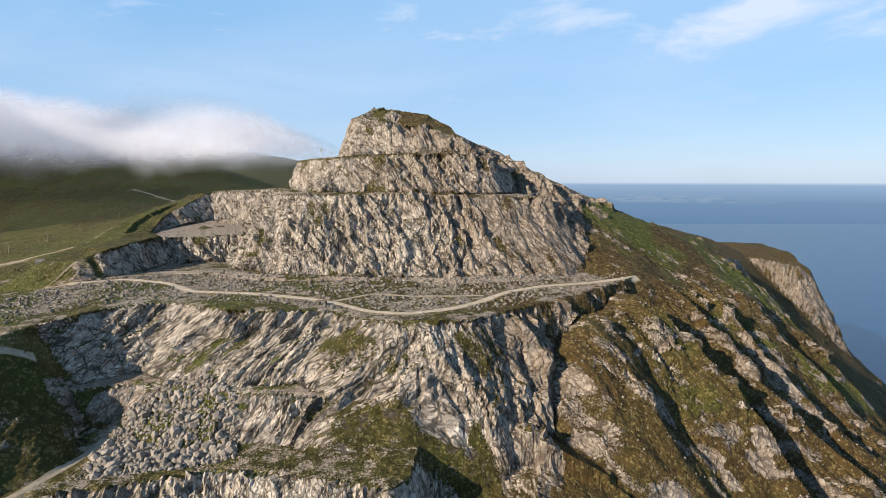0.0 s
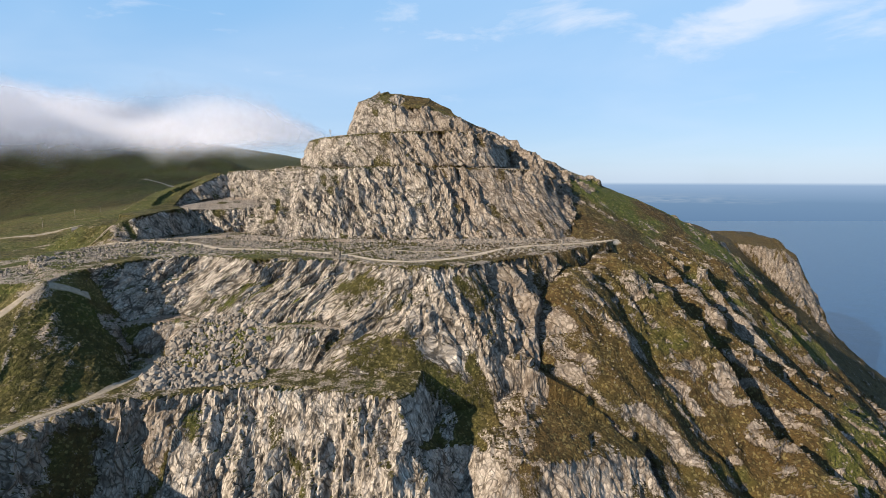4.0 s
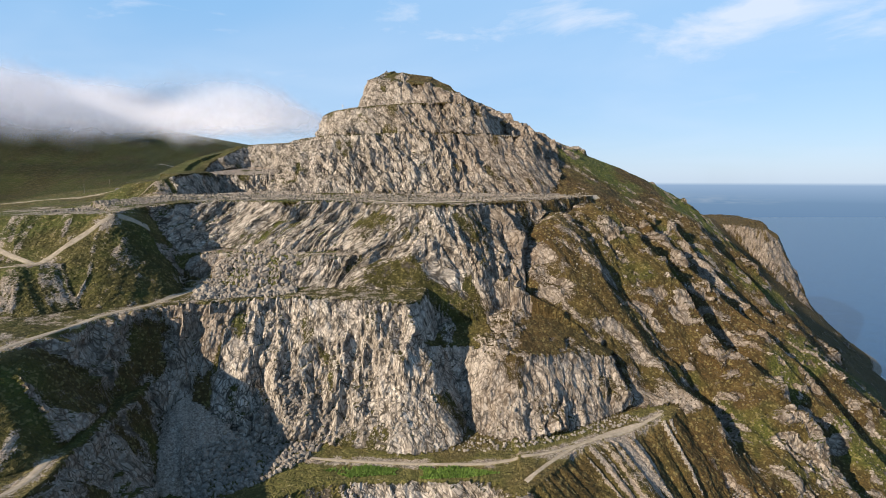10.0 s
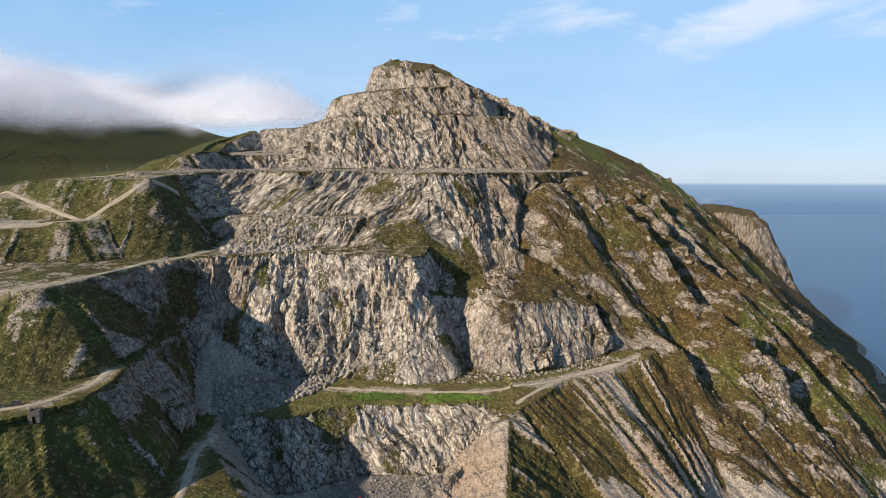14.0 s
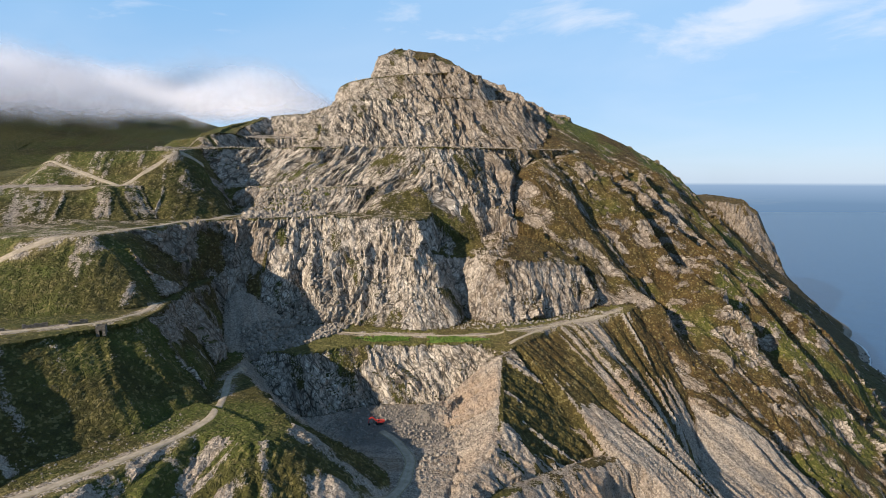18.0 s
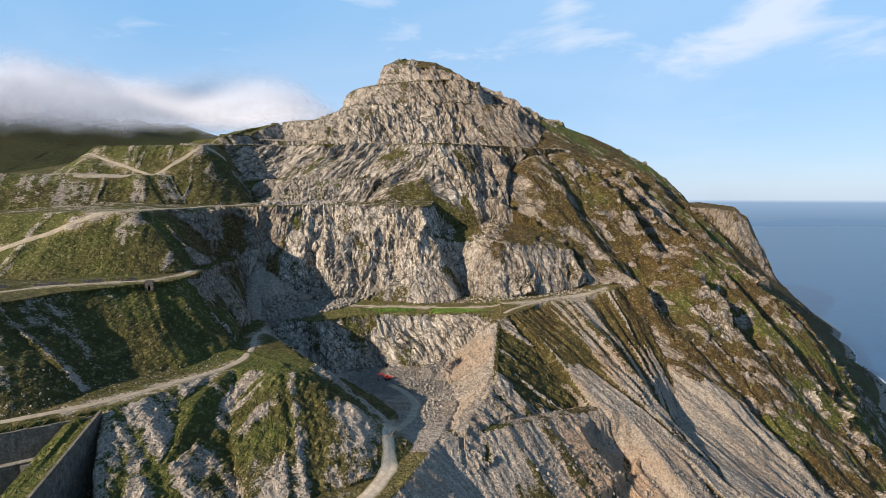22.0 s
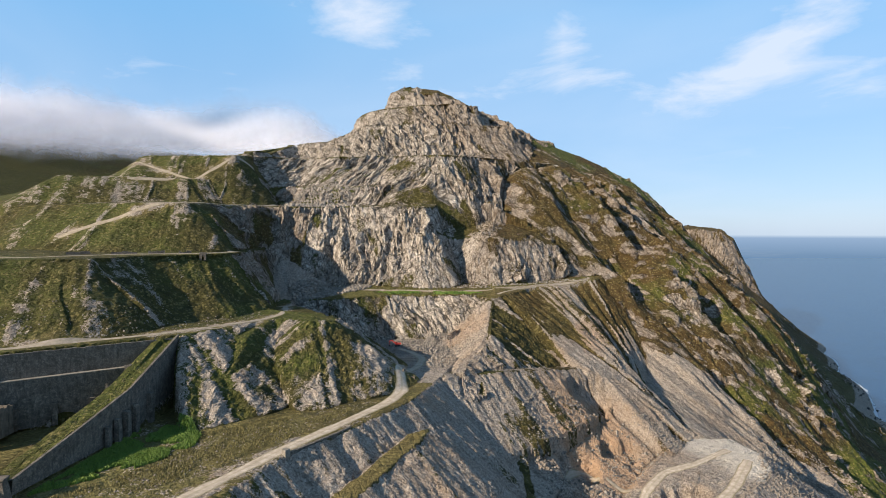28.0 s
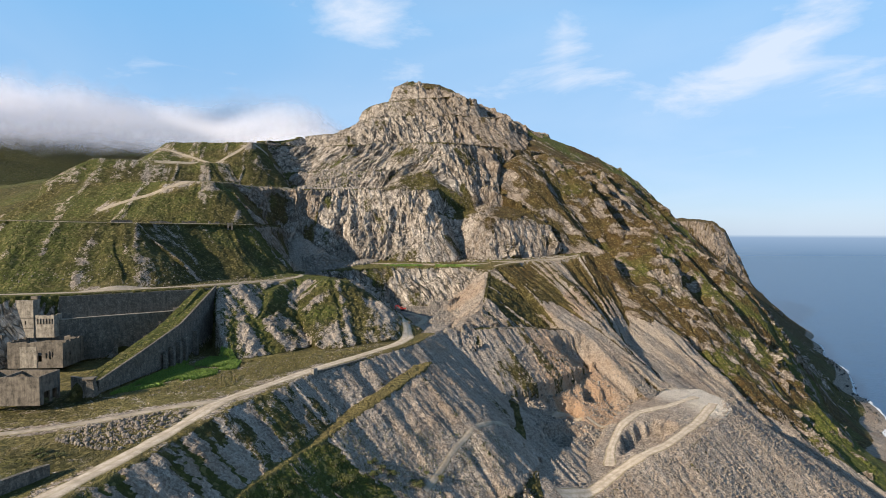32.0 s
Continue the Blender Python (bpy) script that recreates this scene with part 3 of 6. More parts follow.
scree = np.where((GW == LV["tip_190"]) & wall & (GF >= 0.5), np.clip(0.25 + 0.9 * (GF - 1.2) + 0.5 * stripe + 0.4 * rough, 0, 1), scree)
scree = np.where((GW == LV["tip_spur"]), 0.02 + 0.4 * ramp(rough, 0.1, 0.4), scree)
# quarry floor, platform and loose banks, bare
scree = np.where((GW == LV["shade_fan"]) | ((GW == LV["pit_bank"]) & (GX < 16 + 0.14 * GY)), 1.0, scree)
scree = np.where((GW == LV["platform"]) & on_top, 1.0, scree)
scree = np.where((GW == LV["road_160"]) & on_top & (GY > 0), 1.0, scree)
# broken faces
big, big_j = blocks3(lean / 11, GY / 17, (GH - 0.25 * GX) / 31, 101)
mid, mid_j = blocks3(lean / 5.2, GY / 10, (GH - 0.3 * GX) / 22, 201)
fine, fine_j = blocks3(lean / 1.9, GY / 3, (GH - 0.3 * GX) / 4.5, 301)
calm_rock = 0.35 + 0.75 * ramp(fbm2(lean / 32, (GH + 0.4 * GY) / 38, 3, 57), -0.25, 0.25)
push = rock * calm_rock * (6.5 * big + 4.6 * mid + 0.7 * fine - 2.2 * np.clip(0.2 - big_j, 0, 1) / 0.2 - 1.5 * np.clip(0.2 - mid_j, 0, 1) / 0.2 - 0.5 * np.clip(0.25 - fine_j, 0, 1) / 0.25)
push = push + scree * ramp(steep, 0.05, 0.2) * (0.7 * stripe + 0.14 * fine) + (wall & (GF >= 0.5)) * np.select([GW == LV["tip_190"], (GW == LV["green_terrace"]) | (GW == LV["pit_bank"])], [1.2, 3.4], 1.1) * stripe + (wall & (GF >= 0.5) & (GW == LV["left_terrace"])) * ramp(GH, 193, 203) * 9 * fbm2(GA / 24, GH / 160, 2, 54) + waste * 2.6 * stripe + ((GW == LV["pit_bank"]) | (GW == LV["tip_190"])) * wall * (0.8 * mid + 0.8 * fine) + (1 - rock) * (0.7 * fbm2(GX / 6, GY / 6, 3, 81) + 0.3 * fine)
push *= 1 - ramp(np.abs(GX), 850, 890)
push *= np.where(on_top & (GW != LV["ledge_236"]) & (GW != LV["summit"]), 0.35, 1.0)
# behind the built walls the ground stays flush
push *= np.where((((GW == LV["tip_190"]) | (GW == LV["ramp"])) & wall & (GF < 0.5)) | ((GW == LV["left_terrace"]) & (GX > -190) & (GX < -120) & (GH < 191) & (GY < 0)), 0.03, 1.0)
RD = road_distance(GX, GY)
push *= 0.15 + 0.85 * ramp(RD, 0.0, 4.0)
scree = np.maximum(scree, ramp(RD, 5.0, 1.0) * 0.6 * ramp(rough, -0.2, 0.15))
rock *= ramp(RD, -0.5, 2.0)
PX, PY, PZ = GX + nrm[..., 0] * push, GY + nrm[..., 1] * push, GH + nrm[..., 2] * push


def ground_many(x, y):
    """Height of the finished ground at places given as arrays."""
    x, y = np.atleast_1d(np.asarray(x, float)), np.atleast_1d(np.asarray(y, float))
    i = np.clip(np.searchsorted(XS, x) - 1, 0, len(XS) - 2)
    out = np.zeros(len(x))
    for k in range(len(x)):
        u = (x[k] - XS[i[k]]) / (XS[i[k] + 1] - XS[i[k]])
        out[k] = (1 - u) * np.interp(y[k], PY[i[k]], PZ[i[k]]) + u * np.interp(y[k], PY[i[k] + 1], PZ[i[k] + 1])
    return out


def ground_at(x, y):
    return float(ground_many(x, y)[0])


def sheet(name, x, y, z, material, attrs=None, keep=None, smooth=False):
    nu, nv = x.shape
    k = (np.arange(nu - 1)[:, None] * nv + np.arange(nv - 1)[None]).ravel()
    quads = np.stack([k, k + nv, k + nv + 1, k + 1], 1)
    if keep is not None:
        quads = quads[keep]
    used, flat_ix = np.unique(quads.ravel(), return_inverse=True)
    me = bpy.data.meshes.new(name)
    me.vertices.add(len(used))
    me.vertices.foreach_set("co", np.stack([x, y, z], -1).reshape(-1, 3)[used].astype(np.float32).ravel())
    me.loops.add(quads.size)
    me.loops.foreach_set("vertex_index", flat_ix.astype(np.int32).ravel())
    me.polygons.add(len(quads))
    me.polygons.foreach_set("loop_start", np.arange(0, quads.size, 4, dtype=np.int32))
    if not smooth:
        me.polygons.foreach_set("use_smooth", np.zeros(len(quads), bool))
    for key, v in (attrs or {}).items():
        me.attributes.new(key, "FLOAT", "POINT").data.foreach_set("value", v.ravel()[used].astype(np.float32))
    me.update(calc_edges=True)
    me.materials.append(material)
    return new(name, me)


# ---- materials ----
def material(name):
    m = bpy.data.materials.new(name)
    m.use_nodes = True
    return m, m.node_tree.nodes, m.node_tree.links, m.node_tree.nodes["Principled BSDF"]


def tex_noise(ns, ls, vec, scale, detail=5, rough=0.6):
    n = ns.new("ShaderNodeTexNoise")
    n.inputs["Scale"].default_value, n.inputs["Detail"].default_value, n.inputs["Roughness"].default_value = scale, detail, rough
    ls.new(vec, n.inputs["Vector"])
    return n.outputs["Fac"]


def ramp_node(ns, ls, fac, stops):
    r = ns.new("ShaderNodeValToRGB")
    while len(r.color_ramp.elements) < len(stops):
        r.color_ramp.elements.new(0.5)
    for e, (p, c) in zip(r.color_ramp.elements, stops):
        e.position, e.color = p, (*c, 1)
    ls.new(fac, r.inputs["Fac"])
    return r.outputs["Color"]


def mix_col(ns, ls, fac, a, b):
    m = ns.new("ShaderNodeMix")
    m.data_type = "RGBA"
    for sock, v in ((m.inputs["Factor"], fac), (m.inputs["A"], a), (m.inputs["B"], b)):
        if isinstance(v, bpy.types.NodeSocket):
            ls.new(v, sock)
        else:
            sock.default_value = v if isinstance(v, (int, float)) else (*v, 1)
    return m.outputs["Result"]


def maths(ns, ls, op, a, b=0.0, clamp=False):
    m = ns.new("ShaderNodeMath")
    m.operation, m.use_clamp = op, clamp
    for sock, v in zip(m.inputs, (a, b)):
        if isinstance(v, bpy.types.NodeSocket):
            ls.new(v, sock)
        else:
            sock.default_value = v
    return m.outputs[0]


def attr_of(ns, name):
    a = ns.new("ShaderNodeAttribute")
    a.attribute_name = name
    return a.outputs["Fac"]


def voronoi(ns, ls, vec, scale, feature="F1"):
    v = ns.new("ShaderNodeTexVoronoi")
    v.feature = feature
    v.inputs["Scale"].default_value = scale
    ls.new(vec, v.inputs["Vector"])
    return v


def ground_material():
    m, ns, ls, bsdf = material("hillside")
    geo = ns.new("ShaderNodeNewGeometry")
    pos = geo.outputs["Position"]
    place = ns.new("ShaderNodeSeparateXYZ")
    ls.new(pos, place.inputs[0])
    stretch = ns.new("ShaderNodeCombineXYZ")
    ls.new(attr_of(ns, "lean"), stretch.inputs[0])
    ls.new(place.outputs["Y"], stretch.inputs[1])
    ls.new(maths(ns, ls, "MULTIPLY", place.outputs["Z"], 0.36), stretch.inputs[2])
    jog = ns.new("ShaderNodeVectorMath")
    jog.operation = "ADD"
    wob = ns.new("ShaderNodeTexNoise")
    wob.inputs["Scale"].default_value = 0.09
    ls.new(pos, wob.inputs["Vector"])
    ls.new(stretch.outputs[0], jog.inputs[0])
    wide = ns.new("ShaderNodeVectorMath")
    wide.operation = "SCALE"
    wide.inputs["Scale"].default_value = 3.0
    ls.new(wob.outputs["Color"], wide.inputs[0])
    ls.new(wide.outputs[0], jog.inputs[1])
    bent = jog.outputs[0]
    n_big, n_mid, n_fine = tex_noise(ns, ls, pos, 0.03, 4), tex_noise(ns, ls, pos, 0.16, 6, 0.65), tex_noise(ns, ls, pos, 1.1, 6, 0.75)
    n_streak = tex_noise(ns, ls, bent, 0.24, 8, 0.68)
    crack_a, crack_b = voronoi(ns, ls, bent, 0.17, "DISTANCE_TO_EDGE"), voronoi(ns, ls, bent, 0.52, "DISTANCE_TO_EDGE")
    cell = voronoi(ns, ls, bent, 0.52)
    cell_v = ns.new("ShaderNodeSeparateColor")
    ls.new(cell.outputs["Color"], cell_v.inputs[0])
    shard = voronoi(ns, ls, bent, 1.35)
    shard_v = ns.new("ShaderNodeSeparateColor")
    ls.new(shard.outputs["Color"], shard_v.inputs[0])
    # granite: pale grey, warm stains, dark joints
    body = maths(ns, ls, "ADD", maths(ns, ls, "ADD", maths(ns, ls, "MULTIPLY", n_streak, 0.5), maths(ns, ls, "MULTIPLY", n_big, 0.2)), maths(ns, ls, "ADD", maths(ns, ls, "MULTIPLY", cell_v.outputs[0], 0.11), maths(ns, ls, "MULTIPLY", shard_v.outputs[0], 0.13)))
    rock_c = ramp_node(ns, ls, body, [(0.28, (0.068, 0.055, 0.044)), (0.375, (0.23, 0.195, 0.162)), (0.475, (0.385, 0.334, 0.282)), (0.63, (0.58, 0.517, 0.447))])
    stain = maths(ns, ls, "MULTIPLY", ramp_node(ns, ls, n_mid, [(0.50, (0, 0, 0)), (0.70, (1, 1, 1))]), 0.6)
    rock_c = mix_col(ns, ls, stain, rock_c, (0.17, 0.135, 0.09))
    joint = maths(ns, ls, "MULTIPLY", ramp_node(ns, ls, crack_a.outputs["Distance"], [(0.0, (1, 1, 1)), (0.03, (1, 1, 1)), (0.075, (0, 0, 0))]), 0.9)
    joint = maths(ns, ls, "MAXIMUM", joint, maths(ns, ls, "MULTIPLY", ramp_node(ns, ls, crack_b.outputs["Distance"], [(0.0, (1, 1, 1)), (0.05, (1, 1, 1)), (0.11, (0, 0, 0))]), 0.8))
    joint = maths(ns, ls, "MULTIPLY", joint, ramp_node(ns, ls, n_mid, [(0.36, (0.15, 0.15, 0.15)), (0.58, (1, 1, 1))]))
    rock_c = mix_col(ns, ls, joint, rock_c, (0.035, 0.029, 0.022))
    # old outcrops among the heather are brown with lichen
    rock_c = mix_col(ns, ls, maths(ns, ls, "MULTIPLY", attr_of(ns, "heath"), 0.52), rock_c, (0.14, 0.10, 0.07))
    n_tiny = tex_noise(ns, ls, pos, 3.6, 4, 0.7)
    rock_c = mix_col(ns, ls, maths(ns, ls, "MULTIPLY", ramp_node(ns, ls, n_tiny, [(0.36, (1, 1, 1)), (0.45, (0, 0, 0))]), 0.4), rock_c, (0.05, 0.041, 0.032))
    # loose stone
    bits = voronoi(ns, ls, pos, 1.5)
    bits_v = ns.new("ShaderNodeSeparateColor")
    ls.new(bits.outputs["Color"], bits_v.inputs[0])
    along = ns.new("ShaderNodeCombineXYZ")
    sep = ns.new("ShaderNodeSeparateXYZ")
    ls.new(pos, sep.inputs[0])
    ls.new(attr_of(ns, "along"), along.inputs[0])
    ls.new(maths(ns, ls, "MULTIPLY", sep.outputs["Z"], 0.07), along.inputs[1])
    runs = tex_noise(ns, ls, along.outputs[0], 0.32, 7, 0.7)
    loose = maths(ns, ls, "ADD", maths(ns, ls, "MULTIPLY", runs, 0.62), maths(ns, ls, "MULTIPLY", maths(ns, ls, "ADD", bits_v.outputs[0], n_fine), 0.26))
    scree_c = ramp_node(ns, ls, loose, [(0.32, (0.080, 0.064, 0.050)), (0.46, (0.21, 0.173, 0.139)), (0.6, (0.335, 0.281, 0.231)), (0.78, (0.50, 0.432, 0.364))])
    scree_c = mix_col(ns, ls, maths(ns, ls, "MULTIPLY", ramp_node(ns, ls, n_big, [(0.5, (0, 0, 0)), (0.68, (1, 1, 1))]), 0.4), scree_c, (0.30, 0.20, 0.125))
    scree_c = mix_col(ns, ls, maths(ns, ls, "MULTIPLY", attr_of(ns, "warm"), maths(ns, ls, "ADD", 0.25, n_fine)), scree_c, (0.42, 0.265, 0.16))
    scree_c = mix_col(ns, ls, maths(ns, ls, "MULTIPLY", attr_of(ns, "fines"), 0.75), scree_c, (0.135, 0.128, 0.12))
    scree_c = mix_col(ns, ls, maths(ns, ls, "MULTIPLY", attr_of(ns, "dust"), 0.85), scree_c, (0.60, 0.54, 0.46))
    scree_c = mix_col(ns, ls, maths(ns, ls, "MULTIPLY", ramp_node(ns, ls, n_tiny, [(0.34, (1, 1, 1)), (0.5, (0, 0, 0))]), 0.55), scree_c, (0.06, 0.05, 0.04))
    # grass and heather
    turf_c = ramp_node(ns, ls, n_mid, [(0.32, (0.034, 0.031, 0.008)), (0.48, (0.066, 0.059, 0.013)), (0.6, (0.100, 0.084, 0.022)), (0.74, (0.18, 0.138, 0.05))])
    heath_c = ramp_node(ns, ls, n_mid, [(0.32, (0.038, 0.023, 0.008)), (0.5, (0.088, 0.051, 0.017)), (0.66, (0.125, 0.078, 0.026)), (0.76, (0.15, 0.112, 0.042))])
    lush = ramp_node(ns, ls, n_big, [(0.52, (0, 0, 0)), (0.66, (1, 1, 1))])
    turf_c = mix_col(ns, ls, maths(ns, ls, "MULTIPLY", lush, 0.45), turf_c, (0.082, 0.10, 0.018))
    veg = mix_col(ns, ls, attr_of(ns, "heath"), turf_c, heath_c)
    veg = mix_col(ns, ls, maths(ns, ls, "MULTIPLY", attr_of(ns, "green"), maths(ns, ls, "ADD", 0.35, n_mid), True), veg, (0.085, 0.112, 0.017))
    veg = mix_col(ns, ls, maths(ns, ls, "MULTIPLY", attr_of(ns, "dry"), maths(ns, ls, "ADD", 0.3, n_mid), True), veg, (0.27, 0.205, 0.085))
    tuft = ramp_node(ns, ls, n_fine, [(0.36, (1, 1, 1)), (0.55, (0, 0, 0))])
    veg = mix_col(ns, ls, maths(ns, ls, "MULTIPLY", tuft, 0.5), veg, (0.03, 0.026, 0.009))
    veg = mix_col(ns, ls, maths(ns, ls, "MULTIPLY", ramp_node(ns, ls, n_fine, [(0.62, (0, 0, 0)), (0.74, (1, 1, 1))]), 0.3), veg, (0.26, 0.22, 0.11))
    veg = mix_col(ns, ls, maths(ns, ls, "MULTIPLY", ramp_node(ns, ls, n_tiny, [(0.38, (1, 1, 1)), (0.52, (0, 0, 0))]), 0.6), veg, (0.018, 0.017, 0.006))
    clump = voronoi(ns, ls, pos, 0.9)
    clump_v = ns.new("ShaderNodeSeparateColor")
    ls.new(clump.outputs["Color"], clump_v.inputs[0])
    veg = mix_col(ns, ls, maths(ns, ls, "MULTIPLY", clump_v.outputs[0], 0.32), veg, (0.024, 0.021, 0.008))
    veg = mix_col(ns, ls, maths(ns, ls, "MULTIPLY", ramp_node(ns, ls, clump_v.outputs[1], [(0.8, (0, 0, 0)), (0.9, (1, 1, 1))]), 0.45), veg, (0.22, 0.18, 0.075))
    edge = maths(ns, ls, "SUBTRACT", maths(ns, ls, "ADD", n_fine, n_mid), 1.0)

    def cover(name, extra=None):
        v = maths(ns, ls, "ADD", attr_of(ns, name), maths(ns, ls, "MULTIPLY", edge, 2.1))
        if extra is not None:
            v = maths(ns, ls, "SUBTRACT", v, extra)
        return ramp_node(ns, ls, v, [(0.44, (0, 0, 0)), (0.56, (1, 1, 1))])

    # turf holds on the flatter shelves of the rock
    nz = ns.new("ShaderNodeSeparateXYZ")
    ls.new(geo.outputs["Normal"], nz.inputs[0])
    shelf = maths(ns, ls, "MULTIPLY", ramp_node(ns, ls, nz.outputs["Z"], [(0.72, (0, 0, 0)), (0.95, (1, 1, 1))]), 0.75)
    col = mix_col(ns, ls, cover("scree"), veg, scree_c)
    col = mix_col(ns, ls, cover("rock", shelf), col, rock_c)
    ls.new(col, bsdf.inputs["Base Color"])
    bsdf.inputs["Roughness"].default_value = 0.92
    bsdf.inputs["Specular IOR Level"].default_value = 0.2
    bump = ns.new("ShaderNodeBump")
    bump.inputs["Strength"].default_value, bump.inputs["Distance"].default_value = 1.0, 0.9
    def facets(vec, scale):
        """Tilted planes, one for each broken block."""
        v = voronoi(ns, ls, vec, scale)
        off, lean_c, dot = (ns.new("ShaderNodeVectorMath") for _ in range(3))
        off.operation, lean_c.operation, dot.operation = "SUBTRACT", "SUBTRACT", "DOT_PRODUCT"
        ls.new(vec, off.inputs[0])
        ls.new(v.outputs["Position"], off.inputs[1])
        ls.new(v.outputs["Color"], lean_c.inputs[0])
        lean_c.inputs[1].default_value = (0.5, 0.5, 0.5)
        ls.new(off.outputs[0], dot.inputs[0])
        ls.new(lean_c.outputs[0], dot.inputs[1])
        return dot.outputs["Value"]

    scree_on, rock_on = cover("scree"), cover("rock", shelf)
    hgt = maths(ns, ls, "ADD", maths(ns, ls, "MULTIPLY", n_fine, maths(ns, ls, "SUBTRACT", 0.55, maths(ns, ls, "MULTIPLY", rock_on, 0.3))), maths(ns, ls, "MULTIPLY", n_streak, 0.5))
    planes = maths(ns, ls, "ADD", maths(ns, ls, "MULTIPLY", facets(bent, 0.26), 1.0), maths(ns, ls, "MULTIPLY", facets(bent, 0.8), 0.7))
    hgt = maths(ns, ls, "ADD", hgt, maths(ns, ls, "MULTIPLY", planes, rock_on))
    hgt = maths(ns, ls, "ADD", hgt, maths(ns, ls, "MULTIPLY", maths(ns, ls, "MULTIPLY", facets(pos, 2.4), 1.5), scree_on))
    tussock = maths(ns, ls, "MULTIPLY", facets(pos, 0.7), maths(ns, ls, "SUBTRACT", 0.8, rock_on, True))
    hgt = maths(ns, ls, "SUBTRACT", maths(ns, ls, "ADD", hgt, tussock), maths(ns, ls, "MULTIPLY", joint, 0.6))
    ls.new(hgt, bump.inputs["Height"])
    ls.new(bump.outputs[0], bsdf.inputs["Normal"])
    return m


def sea_material():
    m, ns, ls, bsdf = material("sea_water")
    pos = ns.new("ShaderNodeNewGeometry").outputs["Position"]
    ls.new(ramp_node(ns, ls, tex_noise(ns, ls, pos, 0.02, 8, 0.7), [(0.35, (0.004, 0.024, 0.068)), (0.65, (0.009, 0.042, 0.105))]), bsdf.inputs["Base Color"])
    bsdf.inputs["Roughness"].default_value = 0.3
    bsdf.inputs["Specular IOR Level"].default_value = 0.6
    bump = ns.new("ShaderNodeBump")
    bump.inputs["Strength"].default_value, bump.inputs["Distance"].default_value = 0.35, 1.2
    ls.new(tex_noise(ns, ls, pos, 0.12, 6, 0.65), bump.inputs["Height"])
    ls.new(bump.outputs[0], bsdf.inputs["Normal"])
    return m


GROUND, SEA = ground_material(), sea_material()

# ---- ground and sea ----
heath_far = ramp(GX, 300, 420) * ramp(fbm2(GX / 40, GY / 40, 3, 96), -0.2, 0.2) * 0.8
warm = ramp(np.hypot((GX - 84) / 34, (GY - 26) / 56), 1.1, 0.5) * ramp(rough, -0.25, 0.2)
warm = np.maximum(warm, ramp(np.hypot((GX - 12) / 24, (GY - 88) / 40), 1.1, 0.5) * 0.4 * ramp(rough, -0.3, 0.2))
warm = np.maximum(warm, 0.5 * ramp(np.abs(GY - GX - 10 - 12 * rough), 26, 8) * (GX > 95) * (GX < 215))
dust = ((GW == LV["platform"]) & on_top) * ramp(GX + 0.5 * GY + 10 * rough, 143, 166)
pale = fbm2(GX / 45, (GY + GH) / 45, 3, 97)
heath = heath_far + np.clip(ramp(GX + 0.3 * GY + 60 * fbm2(GX / 50, GY / 50, 4, 91), 40, 130) * (1 - ramp(GX + 90 * fbm2(GX / 60, GY / 60, 3, 95), 260, 420)), 0, 1)
heath = np.clip(heath * (0.75 + 0.5 * pale), 0, 1)
heath = np.where((GW == LV["headland"]) | (GW == LV["coast_crag"]) | (is_nat & (GY > 600) & (GX > 250)), 0.85, heath)
spread = fbm2(GX / 38, (GY + 0.5 * GH) / 38, 4, 98)
green = ramp(np.hypot((GX - 352) / 60, (GY - 112) / 42), 1.2, 0.7)
green = np.maximum(green, 0.7 * ramp(spread + 0.25 * ramp(GX, 150, 320), 0.22, 0.45) * ramp(GX, 105, 150) * (GH > 12) * ramp(GX, 480, 400))
green = np.maximum(green, 0.7 * ramp(rough + 0.2, -0.1, 0.3) * (GW == LV["green_terrace"]) * on_top)
green = np.maximum(green, 0.55 * ramp(spread, -0.1, 0.3) * ((GW == LV["summit"]) & on_top))
green = np.maximum(green, 0.6 * ramp(spread, -0.2, 0.25) * (GX < -60) * (GY < 330))
green = np.maximum(green, ramp(np.hypot((GX + 112) / 15, (GY + 88) / 34), 1.1, 0.6))
for cx, cy, ra, rb in ((-32, -150, 42, 44), (-150, -196, 60, 26), (-92, 24, 34, 26)):
    green = np.maximum(green, 0.75 * ramp(np.hypot((GX - cx) / ra, (GY - cy) / rb) + 0.5 * rough, 1.1, 0.6))
# grey fines on the pit floor
fines = ramp(np.hypot((GX + 28) / 34, (GY - 88) / 30) + 0.4 * rough, 1.1, 0.75) * (GW == LV["road_160"])
# grass along the seaward shoulder and over the moor
green = np.maximum(green, ramp(np.hypot((GX - 190) / 105, (GY - 438) / 42), 1.15, 0.75) * ramp(spread, -0.3, 0.05))
moor = (GX < -245) & (GY > 330)
green = np.where(moor, 0.55 * ramp(spread, -0.3, 0.3), green)
heath = np.where(moor, 0.12, heath)
dry = np.maximum(0.8 * ramp(RD, 6, 1.5) * ramp(rough, -0.25, 0.15), 0.62 * ((GW == LV["road_160"]) & on_top & (GY < 20)) * ramp(spread, -0.4, 0.05))
dry = np.maximum(dry, 0.6 * ((GW == LV["spoil_spur"]) & on_top))
dry = np.where((GX > 60) & (GY < 130), 0, np.maximum(dry, 0.35 * ((GW == LV["green_terrace"]) & on_top)))
heath = np.where(is_nat & (GX > 60) & (GX < 430) & (GY > 110) & (GY < 520), np.maximum(heath, 0.55 + 0.45 * ramp(spread, 0.25, -0.1)), heath)
# brown weathering tint, which also stands in for deep shade on these faces
heath = np.where(shaded_old_face, 0.8, heath)
